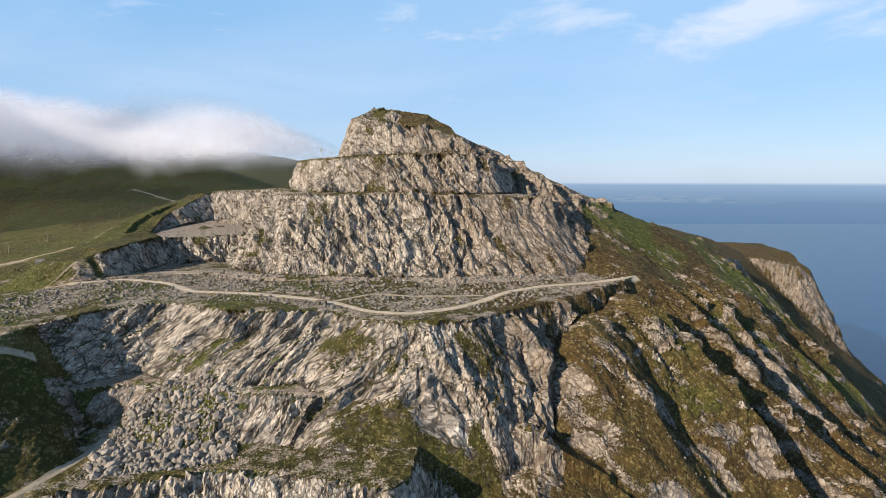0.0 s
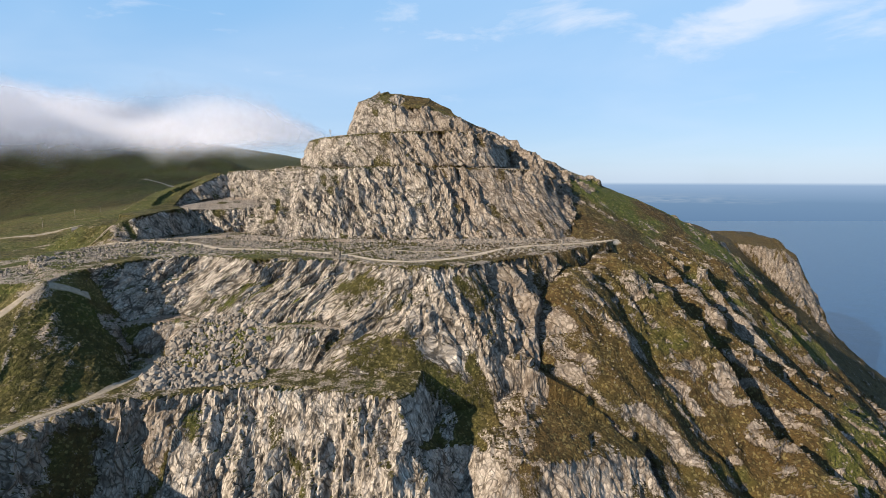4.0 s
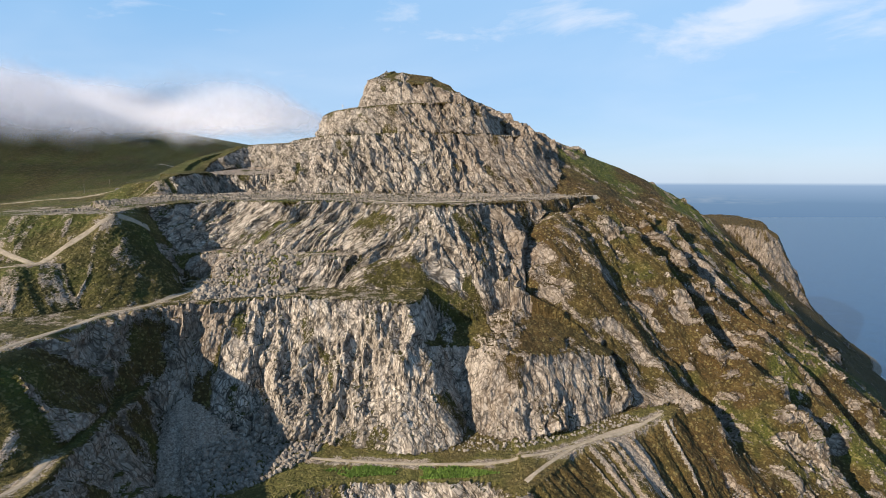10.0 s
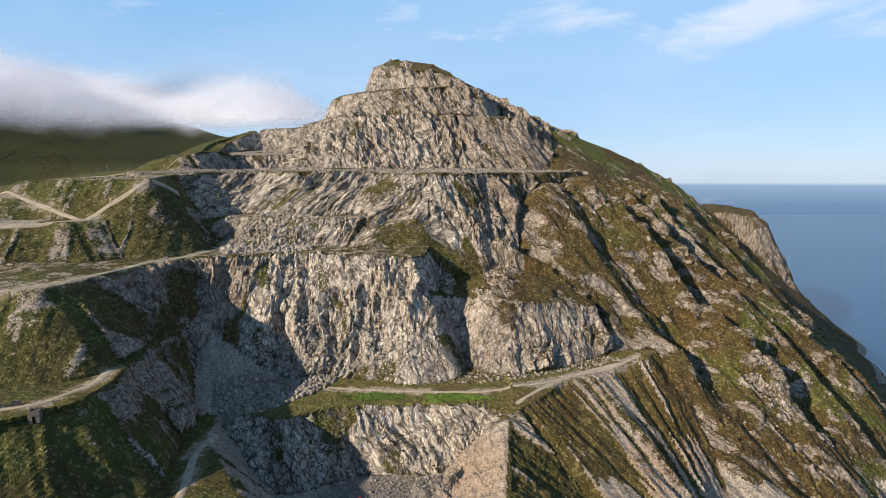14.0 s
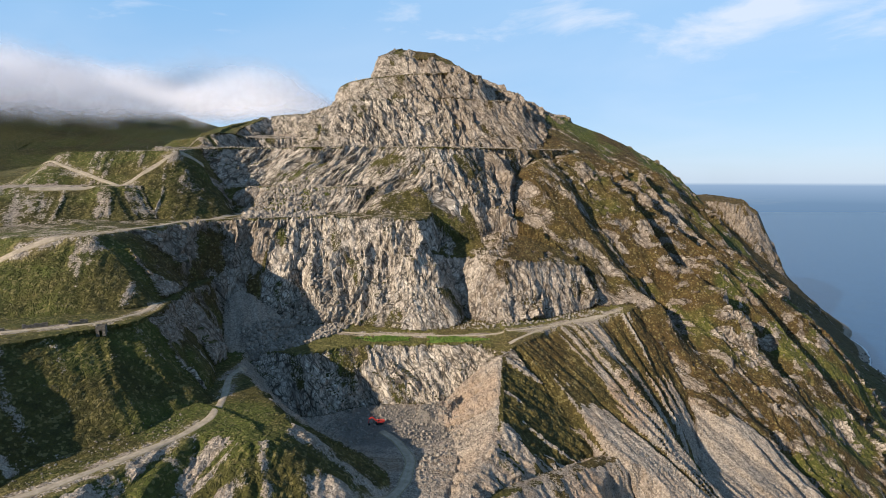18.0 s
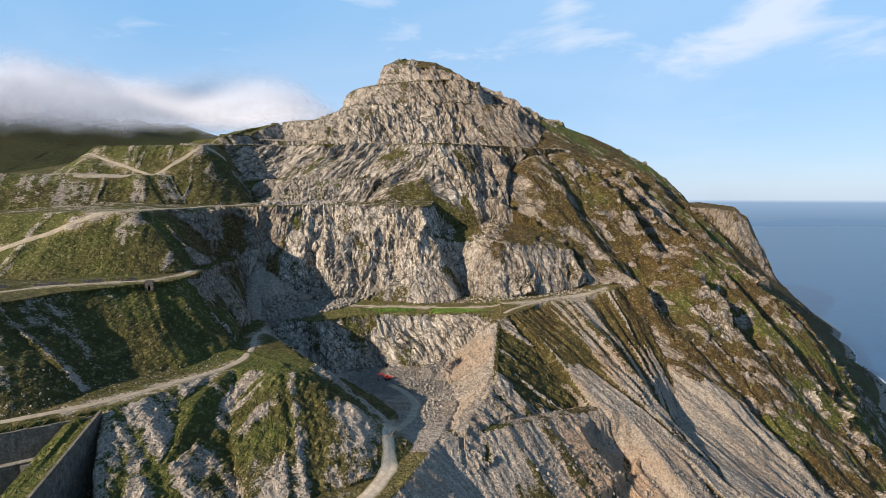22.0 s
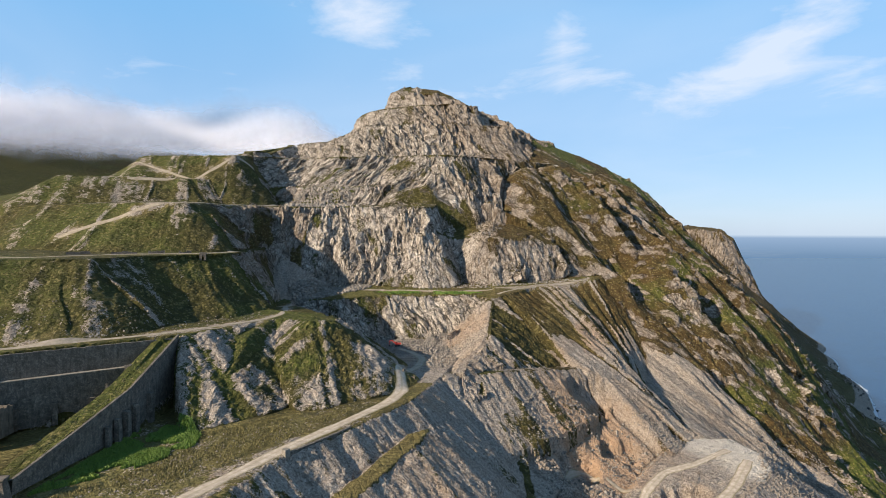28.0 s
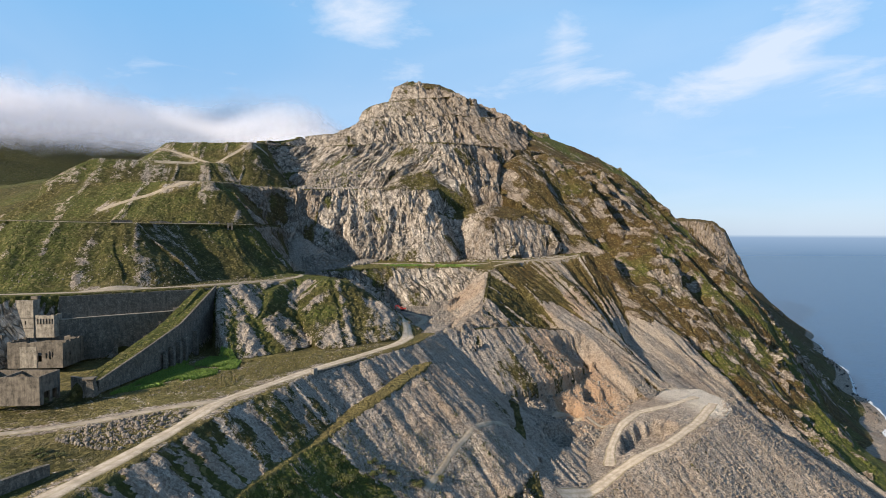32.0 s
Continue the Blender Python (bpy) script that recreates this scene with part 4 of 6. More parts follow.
cover_attrs = {"green": green, "rock": rock, "scree": scree, "heath": heath, "along": GA, "warm": warm, "dust": dust, "lean": lean, "dry": dry, "fines": fines}
cell_w, cell_t, cell_f = GW[:-1, :-1].ravel(), GT[:-1, :-1].ravel(), GF[:-1, :-1].ravel()
cell_x = GX[:-1, :-1].ravel()
ground = sheet("ground", PX, PY, PZ, GROUND, cover_attrs, keep=(cell_w < 0))
tagged(ground, "steep natural hillside of heather, rough grass and granite outcrops", "hillside", kind="structure")
WORKED = {
    "summit": ("summit_crag", "pale granite summit crag with a mossy grass cap", "crag"),
    "top": ("top_quarry_face", "top working face of pale jointed granite", "cliff"),
    "upper": ("upper_quarry_face", "tall quarried face of pale grey granite", "cliff"),
    "bay": ("bay_scree", "loose scree in the worked-out bay", "scree"),
    "rim": ("bay_rim", "grassy bank round the worked-out bay", "bank"),
    "road_bench": ("road_bench", "broad rubble-strewn quarry bench with a cliff below", "quarry bench"),
    "bench_talus": ("bench_talus", "apron of fallen stone along the foot of the face", "scree"),
    "ledge_284": ("rubble_ledge", "ledge of broken granite above a slabby face", "ledge"),
    "ledge_262": ("main_quarry_face", "tall main quarry face below a grassy ledge", "cliff"),
    "ledge_236": ("lower_quarry_face", "lower granite face under brown heather", "cliff"),
    "green_terrace": ("green_terrace", "green terrace with a rocky drop and scree below", "terrace"),
    "left_terrace": ("overgrown_tip_terrace", "level old tip terrace with overgrown flanks", "terrace"),
    "tip_190": ("lower_tip_terrace", "lower tip terrace streaked with grass and grey scree", "terrace"),
    "tip_spur": ("tip_spur", "grassy spur running down the lower tip", "spur"),
    "road_160": ("works_terrace", "works terrace with bare pit floor and grey tip below", "terrace"),
    "ramp": ("incline_ramp", "grassy sloping ramp of the old incline", "ramp"),
    "incline": ("incline_track", "narrow old track across the scree", "track"),
    "shade_fan": ("scree_fan", "fan of grey scree under the main quarry face", "scree"),
    "pit_bank": ("pit_bank", "bank of pinkish rubble beside the pit", "bank"),
    "spoil_spur": ("spoil_spur", "spur of tipped grey waste stone", "spoil heap"),
    "platform": ("loading_platform", "bare pale loading platform on waste stone", "platform"),
    "headland": ("sea_headland", "rocky headland with sea cliffs", "headland"),
    "coast_crag": ("coast_crag", "dark crag on the coastal ridge", "crag"),
}
for i, lev in enumerate(LEVELS):
    name, label, cat = WORKED[lev[0]]
    pick = cell_w == i
    if pick.any():
        tagged(sheet(name, PX, PY, PZ, GROUND, cover_attrs, keep=pick), label, cat, kind="structure")

OX = np.r_[np.arange(-4600, -900, 100), np.arange(-900, 901, 60), np.arange(1000, 4601, 200)].astype(float)
OY = np.r_[np.arange(-4600, -420, 120), np.linspace(-420, 1300, 30), np.arange(1380, 4601, 120)].astype(float)
QX, QY = np.meshgrid(OX, OY, indexing="ij")
QH = natural(np.clip(QX, -1300, 1300), np.clip(QY, -600, 1800))
QH = np.where((np.abs(QX) < 899) & (QY > -419) & (QY < 1299), QH - 60, QH)
QH = np.where((QX > 860) & (QY > -500), -60, QH)
QH = np.maximum(QH, -60)
far_land = sheet("far_ground", QX, QY, QH, GROUND, {"rock": QX * 0, "scree": QX * 0, "heath": QX * 0 + 0.3, "along": QX, "green": QX * 0 + 0.35, "lean": QX})
tagged(far_land, "open moorland of rough green and brown grass", "moorland", kind="structure")
sx, sy = np.meshgrid(np.linspace(-4700, 4700, 12), np.linspace(-4700, 4700, 12), indexing="ij")
sea = sheet("water", sx, sy, sx * 0, SEA)
tagged(sea, "calm blue open sea reaching the horizon", "sea", kind="structure")

# ---- roads ----
def road_material(name, pale):
    m, ns, ls, bsdf = material(name)
    pos = ns.new("ShaderNodeNewGeometry").outputs["Position"]
    n1, n2 = tex_noise(ns, ls, pos, 0.35, 5, 0.65), tex_noise(ns, ls, pos, 2.5, 5, 0.7)
    c = ramp_node(ns, ls, n1, [(p, tuple(v * pale for v in col)) for p, col in ((0.3, (0.195, 0.155, 0.115)), (0.5, (0.29, 0.236, 0.18)), (0.7, (0.39, 0.325, 0.26)))])
    c = mix_col(ns, ls, maths(ns, ls, "MULTIPLY", ramp_node(ns, ls, n2, [(0.5, (0, 0, 0)), (0.7, (1, 1, 1))]), 0.35), c, (0.24, 0.215, 0.18))
    verge = maths(ns, ls, "SUBTRACT", maths(ns, ls, "ADD", attr_of(ns, "across"), maths(ns, ls, "MULTIPLY", maths(ns, ls, "SUBTRACT", n2, 0.5), 0.8)), 0.0)
    c = mix_col(ns, ls, ramp_node(ns, ls, verge, [(0.62, (0, 0, 0)), (0.95, (1, 1, 1))]), c, (0.19, 0.155, 0.08))
    c = mix_col(ns, ls, ramp_node(ns, ls, maths(ns, ls, "SUBTRACT", 0.22, verge), [(0.02, (0, 0, 0)), (0.2, (0.5, 0.5, 0.5))]), c, (0.25, 0.215, 0.12))
    ls.new(c, bsdf.inputs["Base Color"])
    bsdf.inputs["Roughness"].default_value = 0.95
    bump = ns.new("ShaderNodeBump")
    bump.inputs["Strength"].default_value, bump.inputs["Distance"].default_value = 0.5, 0.2
    ls.new(n2, bump.inputs["Height"])
    ls.new(bump.outputs[0], bsdf.inputs["Normal"])
    return m


ROAD, PALE_ROAD = road_material("quarry_track", 1.0), road_material("dusty_haul_road", 1.4)


def smooth_line(line, step):
    pts = np.array(line, float)
    seg = np.r_[0, np.cumsum(np.hypot(*np.diff(pts, axis=0).T))]
    s = np.arange(0, seg[-1], step)
    out = np.stack([np.interp(s, seg, pts[:, k]) for k in (0, 1)], 1)
    for _ in range(10):
        out[1:-1] = (out[:-2] + 2 * out[1:-1] + out[2:]) / 4
    return out


for key, (half, line) in ROADS.items():
    mid_line = smooth_line(line, 1.5)
    way = np.gradient(mid_line, axis=0)
    way /= np.linalg.norm(way, axis=1, keepdims=True)
    across = np.linspace(-1, 1, 7)
    wob = 1 + 0.35 * fbm2(np.arange(len(mid_line)) / 6, np.zeros(len(mid_line)), 3, 400 + len(key))
    rx = mid_line[:, None, 0] - way[:, None, 1] * across * half * wob[:, None]
    ry = mid_line[:, None, 1] + way[:, None, 0] * across * half * wob[:, None]
    rz = ground_many(rx.ravel(), ry.ravel()).reshape(rx.shape)
    for _ in range(3):
        rz[1:-1] = (rz[:-2] + 2 * rz[1:-1] + rz[2:]) / 4
    road = sheet("road_" + key, rx, ry, rz + 0.22 - 0.24 * np.abs(across)[None] ** 3, PALE_ROAD if key in ("platform_road", "platform_lower_road", "main_road", "bench_road") else ROAD, {"across": np.abs(np.repeat(across[None], len(mid_line), 0))}, smooth=True)
    tagged(road, "pale unsurfaced quarry track of dust and gravel" if half > 1.7 else "narrow beaten footpath of pale grit", "track", kind="structure")


# ---- cloud ----
def cloud_material():
    m, ns, ls, bsdf = material("cloud_mist")
    ns.remove(bsdf)
    out = ns["Material Output"]
    pos = ns.new("ShaderNodeNewGeometry").outputs["Position"]
    n = tex_noise(ns, ls, pos, 0.012, 6, 0.55)
    dens = maths(ns, ls, "ADD", attr_of(ns, "dense"), maths(ns, ls, "MULTIPLY", maths(ns, ls, "SUBTRACT", n, 0.5), 1.1))
    fac = ramp_node(ns, ls, dens, [(0.08, (0, 0, 0)), (0.45, (0.24, 0.24, 0.24)), (0.95, (0.58, 0.58, 0.58))])
    clear, white, thru, both, mixer = (ns.new(k) for k in ("ShaderNodeBsdfTransparent", "ShaderNodeBsdfDiffuse", "ShaderNodeBsdfTranslucent", "ShaderNodeMixShader", "ShaderNodeMixShader"))
    white.inputs[0].default_value = (0.74, 0.75, 0.84, 1)
    thru.inputs[0].default_value = (0.74, 0.75, 0.84, 1)
    ls.new(white.outputs[0], both.inputs[1])
    ls.new(thru.outputs[0], both.inputs[2])
    ls.new(fac, mixer.inputs[0])
    ls.new(clear.outputs[0], mixer.inputs[1])
    ls.new(both.outputs[0], mixer.inputs[2])
    ls.new(mixer.outputs[0], out.inputs[0])
    return m


CLOUD = cloud_material()
cu, cv = np.meshgrid(np.linspace(0, 1, 60), np.linspace(0, 1, 24), indexing="ij")
for k in range(5):
    cxx = -1700 + 1580 * cu
    ctop = np.interp(cxx, [-1500, -900, -700, -510, -410, -310, -230, -150], [700, 588, 550, 500, 525, 518, 470, 420]) + 9 * fbm2(cu * 14, cu * 0 + k, 3, 600 + k) - 3 * k
    cbase = 378 + 8 * k + 16 * fbm2(cu * 9, cu * 0 + k, 3, 620 + k)
    czz = cbase + (ctop - cbase) * cv
    cyy = 770 + 85 * k + 20 * np.sin(cv * 2.6) + 30 * fbm2(cu * 5, cv * 2, 2, 640 + k) + 0.12 * np.abs(cxx + 300)
    dense = np.minimum(ramp(cv, 0.0, 0.5), ramp(cv, 1.0, 0.6)) * ramp(cu, 1.0, 0.82)
    tagged(sheet("cloud_bank", cxx, cyy, czz, CLOUD, {"dense": dense}, smooth=True), "soft white bank of low cloud lying on the hill", "cloud", kind="stuff")

# an unseen thicker sheet towards the sun, added to shade the far moor
deck_x, deck_y = np.meshgrid(np.linspace(-2100, -1110, 30), np.linspace(150, 520, 20), indexing="ij")
deck_d = 1.2 * np.minimum(ramp(deck_x, -1110, -1250), ramp(np.abs(deck_y - 335), 185, 110))
deck = sheet("shade_cloud", deck_x, deck_y, 800 + 25 * fbm2(deck_x / 160, deck_y / 160, 4, 660), CLOUD, {"dense": deck_d}, smooth=True)
tagged(deck, "unseen thicker cloud added to shade the far moor", "cloud", kind="stuff")

# ---- stones ----
def stone_material(name, dark, light):
    m, ns, ls, bsdf = material(name)
    pos = ns.new("ShaderNodeNewGeometry").outputs["Position"]
    rnd = ns.new("ShaderNodeObjectInfo").outputs["Random"]
    isl = ns.new("ShaderNodeNewGeometry").outputs["Random Per Island"]
    n = tex_noise(ns, ls, pos, 1.3, 6, 0.7)
    v = maths(ns, ls, "ADD", maths(ns, ls, "MULTIPLY", n, 0.6), maths(ns, ls, "MULTIPLY", maths(ns, ls, "ADD", rnd, isl), 0.22))
    ls.new(ramp_node(ns, ls, v, [(0.3, dark), (0.75, light)]), bsdf.inputs["Base Color"])
    bsdf.inputs["Roughness"].default_value = 0.9
    bump = ns.new("ShaderNodeBump")
    bump.inputs["Strength"].default_value, bump.inputs["Distance"].default_value = 0.6, 0.15
    ls.new(tex_noise(ns, ls, pos, 4.0, 4), bump.inputs["Height"])
    ls.new(bump.outputs[0], bsdf.inputs["Normal"])
    return m


GRANITE = stone_material("granite_block", (0.085, 0.071, 0.058), (0.33, 0.287, 0.24))
WASTE = stone_material("waste_stone", (0.09, 0.073, 0.058), (0.27, 0.226, 0.183))
DARKROCK = stone_material("wet_rock", (0.02, 0.018, 0.016), (0.07, 0.062, 0.052))
rng = np.random.default_rng(7)


def stone_shape(seed):
    """An angular block: a rounded form cut by random planes; vertices and triangles."""
    r = np.random.default_rng(seed)
    bm = bmesh.new()
    bmesh.ops.create_icosphere(bm, subdivisions=1, radius=1.0)
    v = np.array([p.co[:] for p in bm.verts])
    f = [[q.index for q in t.verts] for t in bm.faces]
    bm.free()
    for _ in range(7):
        n = r.normal(size=3)
        n /= np.linalg.norm(n)
        d = v @ n
        cut = r.uniform(0.45, 0.8)
        v = v - np.outer(np.maximum(d - cut, 0), n)
    v *= r.uniform(0.7, 1.3, 3)
    return v, np.array(f)


SHAPES = [stone_shape(900 + k) for k in range(8)]


def turn_matrix(r):
    q = r.normal(size=4)
    w, x, y, z = q / np.linalg.norm(q)
    return np.array([[1 - 2 * (y * y + z * z), 2 * (x * y - z * w), 2 * (x * z + y * w)], [2 * (x * y + z * w), 1 - 2 * (x * x + z * z), 2 * (y * z - x * w)], [2 * (x * z - y * w), 2 * (y * z + x * w), 1 - 2 * (x * x + y * y)]])


def stone_field(name, label, xs, ys, sizes, mat=GRANITE, sink=0.3):
    zs = ground_many(xs, ys)
    vs, fs, n = [], [], 0
    for x, y, z, s in zip(xs, ys, zs, sizes):
        v, f = SHAPES[rng.integers(len(SHAPES))]
        vs.append((v @ turn_matrix(rng).T) * s + (x, y, z + s * (0.55 - sink)))
        fs.append(f + n)
        n += len(v)
    me = bpy.data.meshes.new(name)
    me.from_pydata(np.concatenate(vs).tolist(), [], np.concatenate(fs).tolist())
    me.materials.append(mat)
    return tagged(new(name, me), label, "rubble", kind="stuff")


def within_line(x, y, poly):
    hit = np.zeros(len(x), bool)
    for (ax, ay), (bx, by) in zip(poly, poly[1:] + poly[:1]):
        hit ^= ((ay > y) != (by > y)) & (x < (bx - ax) * (y - ay) / ((by - ay) or 1e-9) + ax)
    return hit


def scatter(poly, count, small, large, power=2.5):
    xs, ys = np.array([p[0] for p in poly]), np.array([p[1] for p in poly])
    x, y = rng.uniform(xs.min(), xs.max(), count * 4), rng.uniform(ys.min(), ys.max(), count * 4)
    ok = within_line(x, y, poly) & (road_distance(x, y) > 0.6)
    x, y = x[ok][:count], y[ok][:count]
    return x, y, small + (large - small) * rng.random(len(x)) ** power


# big blocks of the rockfall, each a thing of its own
boulder_meshes = []
for k, (v, f) in enumerate(SHAPES):
    me = bpy.data.meshes.new("boulder")
    me.from_pydata(v.tolist(), [], f.tolist())
    me.materials.append(GRANITE)
    boulder_meshes.append(me)
FALL = [(-152, 236), (-128, 249), (-104, 243), (-92, 232), (-88, 214), (-104, 209), (-126, 204), (-146, 200)]
bx, by, bs = scatter(FALL, 290, 1.0, 2.9, 1.9)
for x, y, z, s in zip(bx, by, ground_many(bx, by), bs):
    ob = tagged(new("boulder", boulder_meshes[rng.integers(8)]), "angular pale granite boulder in the rockfall", "boulder", "boulders of the rockfall")
    ob.matrix_world = Matrix.Translation((x, y, z + 0.25 * s)) @ Matrix(turn_matrix(rng).tolist()).to_4x4() @ Matrix.Scale(s, 4)
stone_field("rockfall_rubble", "smaller broken stone of the rockfall", *scatter(FALL, 2400, 0.4, 1.3))
BENCH = [(-230, 330), (-200, 345), (-150, 352), (-60, 343), (30, 340), (90, 352), (132, 352), (100, 322), (60, 300), (34, 272), (-20, 254), (-60, 268), (-150, 288), (-190, 272), (-205, 240), (-250, 230)]
stone_field("bench_rubble", "scattered broken stone on the quarry bench", *scatter(BENCH, 4200, 0.3, 1.4, 3))
PITFLOOR = [(-66, 82), (-56, 111), (-38, 118), (-18, 110), (4, 112), (8, 70), (0, 40), (-6, 24), (-14, 40), (-10, 60), (-30, 78), (-55, 60)]
stone_field("pit_rubble", "broken stone on the pit floor", *scatter(PITFLOOR, 1300, 0.25, 1.2, 3))
SHADEFAN = [(-125, 140), (-105, 165), (-85, 185), (-60, 170), (-66, 150), (-85, 132), (-112, 120)]
stone_field("scree_fan_rubble", "grey scree below the main face", *scatter(SHADEFAN, 2600, 0.3, 1.9, 2.5))
FACEFOOT = [(-60, 160), (0, 156), (40, 156), (80, 172), (112, 184), (108, 192), (70, 182), (0, 168), (-60, 174)]
stone_field("face_foot_rubble", "fallen stone along the foot of the face", *scatter(FACEFOOT, 900, 0.3, 1.3, 3))
TIPFOOT = [(-240, -80), (-190, -54), (-150, -38), (-118, -2), (-102, 22), (-112, 34), (-132, 4), (-160, -24), (-200, -48)]
stone_field("tip_foot_rubble", "tumbled waste stone along the track", *scatter(TIPFOOT, 900, 0.15, 0.6, 3), mat=WASTE)
SLOPE = [(176, 26), (166, 0), (140, -22), (100, -46), (46, -80), (60, -140), (140, -160), (240, -100), (280, 20), (300, 110), (215, 108), (190, 60)]
stone_field("waste_slope_rubble", "coarse grey waste stone covering the slope", *scatter(SLOPE, 13000, 0.3, 0.95, 2.2), mat=WASTE)
WORKING = [(40, 20), (60, 45), (90, 45), (130, 50), (150, 45), (118, 18), (96, -8), (70, -40), (45, -30)]
stone_field("working_rubble", "pale broken stone in the small working", *scatter(WORKING, 1500, 0.3, 1.15, 3))
RIBS = [(60, 262), (131, 340), (180, 400), (260, 400), (330, 300), (300, 190), (215, 115), (135, 195), (110, 215)]
stone_field("flank_stones", "pale stones scattered through the heather", *scatter(RIBS, 3600, 0.2, 0.9, 3.5))
FOAM = stone_material("sea_foam", (0.30, 0.33, 0.36), (0.6, 0.62, 0.64))
surf = smooth_line([(445, 190), (477, 263), (518, 337), (604, 491), (640, 580), (686, 664), (740, 780)], 3.0)
sway = np.gradient(surf, axis=0)
sway /= np.linalg.norm(sway, axis=1, keepdims=True)
reach = np.arange(-70.0, 70.0, 2.5)
tide_x, tide_y = surf[:, None, 0] + sway[:, None, 1] * reach, surf[:, None, 1] - sway[:, None, 0] * reach
wet = ground_many(tide_x.ravel(), tide_y.ravel()).reshape(tide_x.shape) < 0.3
edge_at = reach[np.argmax(wet, axis=1)]
for _ in range(3):
    edge_at[1:-1] = (edge_at[:-2] + 2 * edge_at[1:-1] + edge_at[2:]) / 4
swash = np.linspace(-1.5, 1.0, 5)[None] * (0.5 + 2.4 * np.clip(fbm2(np.arange(len(surf)) / 5, np.zeros(len(surf)), 3, 671) + 0.3, 0, 1))[:, None]
off_x, off_y = surf[:, None, 0] + sway[:, None, 1] * (edge_at[:, None] + swash), surf[:, None, 1] - sway[:, None, 0] * (edge_at[:, None] + swash)
tagged(sheet("surf", off_x, off_y, 0.3 + 0.1 * swash * 0, FOAM, smooth=True), "thin broken line of white surf along the beach", "surf", kind="stuff")
BEACH = [(478, 255), (530, 345), (612, 490), (650, 570), (700, 680), (684, 690), (630, 590), (590, 490), (510, 345), (468, 265)]
stone_field("shore_rocks", "dark wet rocks along the shore", *scatter(BEACH, 500, 0.6, 2.4, 2.5), mat=DARKROCK)


# ---- built things ----
def part(name, bm, mat, parent, label=""):
    me = bpy.data.meshes.new(name)
    if isinstance(bm, tuple):
        me.from_pydata(bm[0], [], bm[1])
    else:
        bmesh.ops.recalc_face_normals(bm, faces=bm.faces)
        bm.to_mesh(me)
        bm.free()
    me.materials.append(mat)
    ob = new(name, me)
    ob.parent = parent
    return tagged(ob, label)


def thing(name, x, y, z, turn, label, category, group=""):
    ob = tagged(new(name), label, category, group)
    ob.matrix_world = pose(x, y, z, 0, 0, turn)
    return ob


def add_box(bm, x0, x1, y0, y1, z0, z1, bevel=0.0):
    r = bmesh.ops.create_cube(bm, size=1.0, matrix=Matrix.Translation(((x0 + x1) / 2, (y0 + y1) / 2, (z0 + z1) / 2)) @ Matrix.Diagonal((x1 - x0, y1 - y0, z1 - z0, 1)))
    if bevel:
        bmesh.ops.bevel(bm, geom=list({e for v in r["verts"] for e in v.link_edges}), offset=bevel, segments=1, affect="EDGES")
    return r["verts"]


def box(*a, bevel=0.0):
    bm = bmesh.new()
    add_box(bm, *a, bevel=bevel)
    return bm


def wall_panel(length, height, thick, openings=(), ragged=0.0, seed=0, step=1.6):
    """A wall along x, its front at y 0, from z 0, with openings (u0, u1, v0, v1) right through it and, on a ruin, a broken top."""
    r = random.Random(seed)
    us = sorted({0.0, length, *[round(min(k * step, length), 3) for k in range(int(length / step) + 1)], *[o[0] for o in openings], *[o[1] for o in openings]})
    vs = sorted({0.0, height, *[o[2] for o in openings], *[o[3] for o in openings]})
    bm = bmesh.new()
    for a, b in zip(us, us[1:]):
        if b - a < 0.02:
            continue
        top = height - ragged * r.random() ** 2
        for c, d in zip(vs, vs[1:]):
            mu, mv = (a + b) / 2, (c + d) / 2
            if d - c < 0.02 or any(o[0] < mu < o[1] and o[2] < mv < o[3] for o in openings):
                continue
            if d == height:
                d = max(top, c + 0.1)
            add_box(bm, a, b, 0, thick, c, d)
    bmesh.ops.remove_doubles(bm, verts=bm.verts, dist=0.001)
    return bm


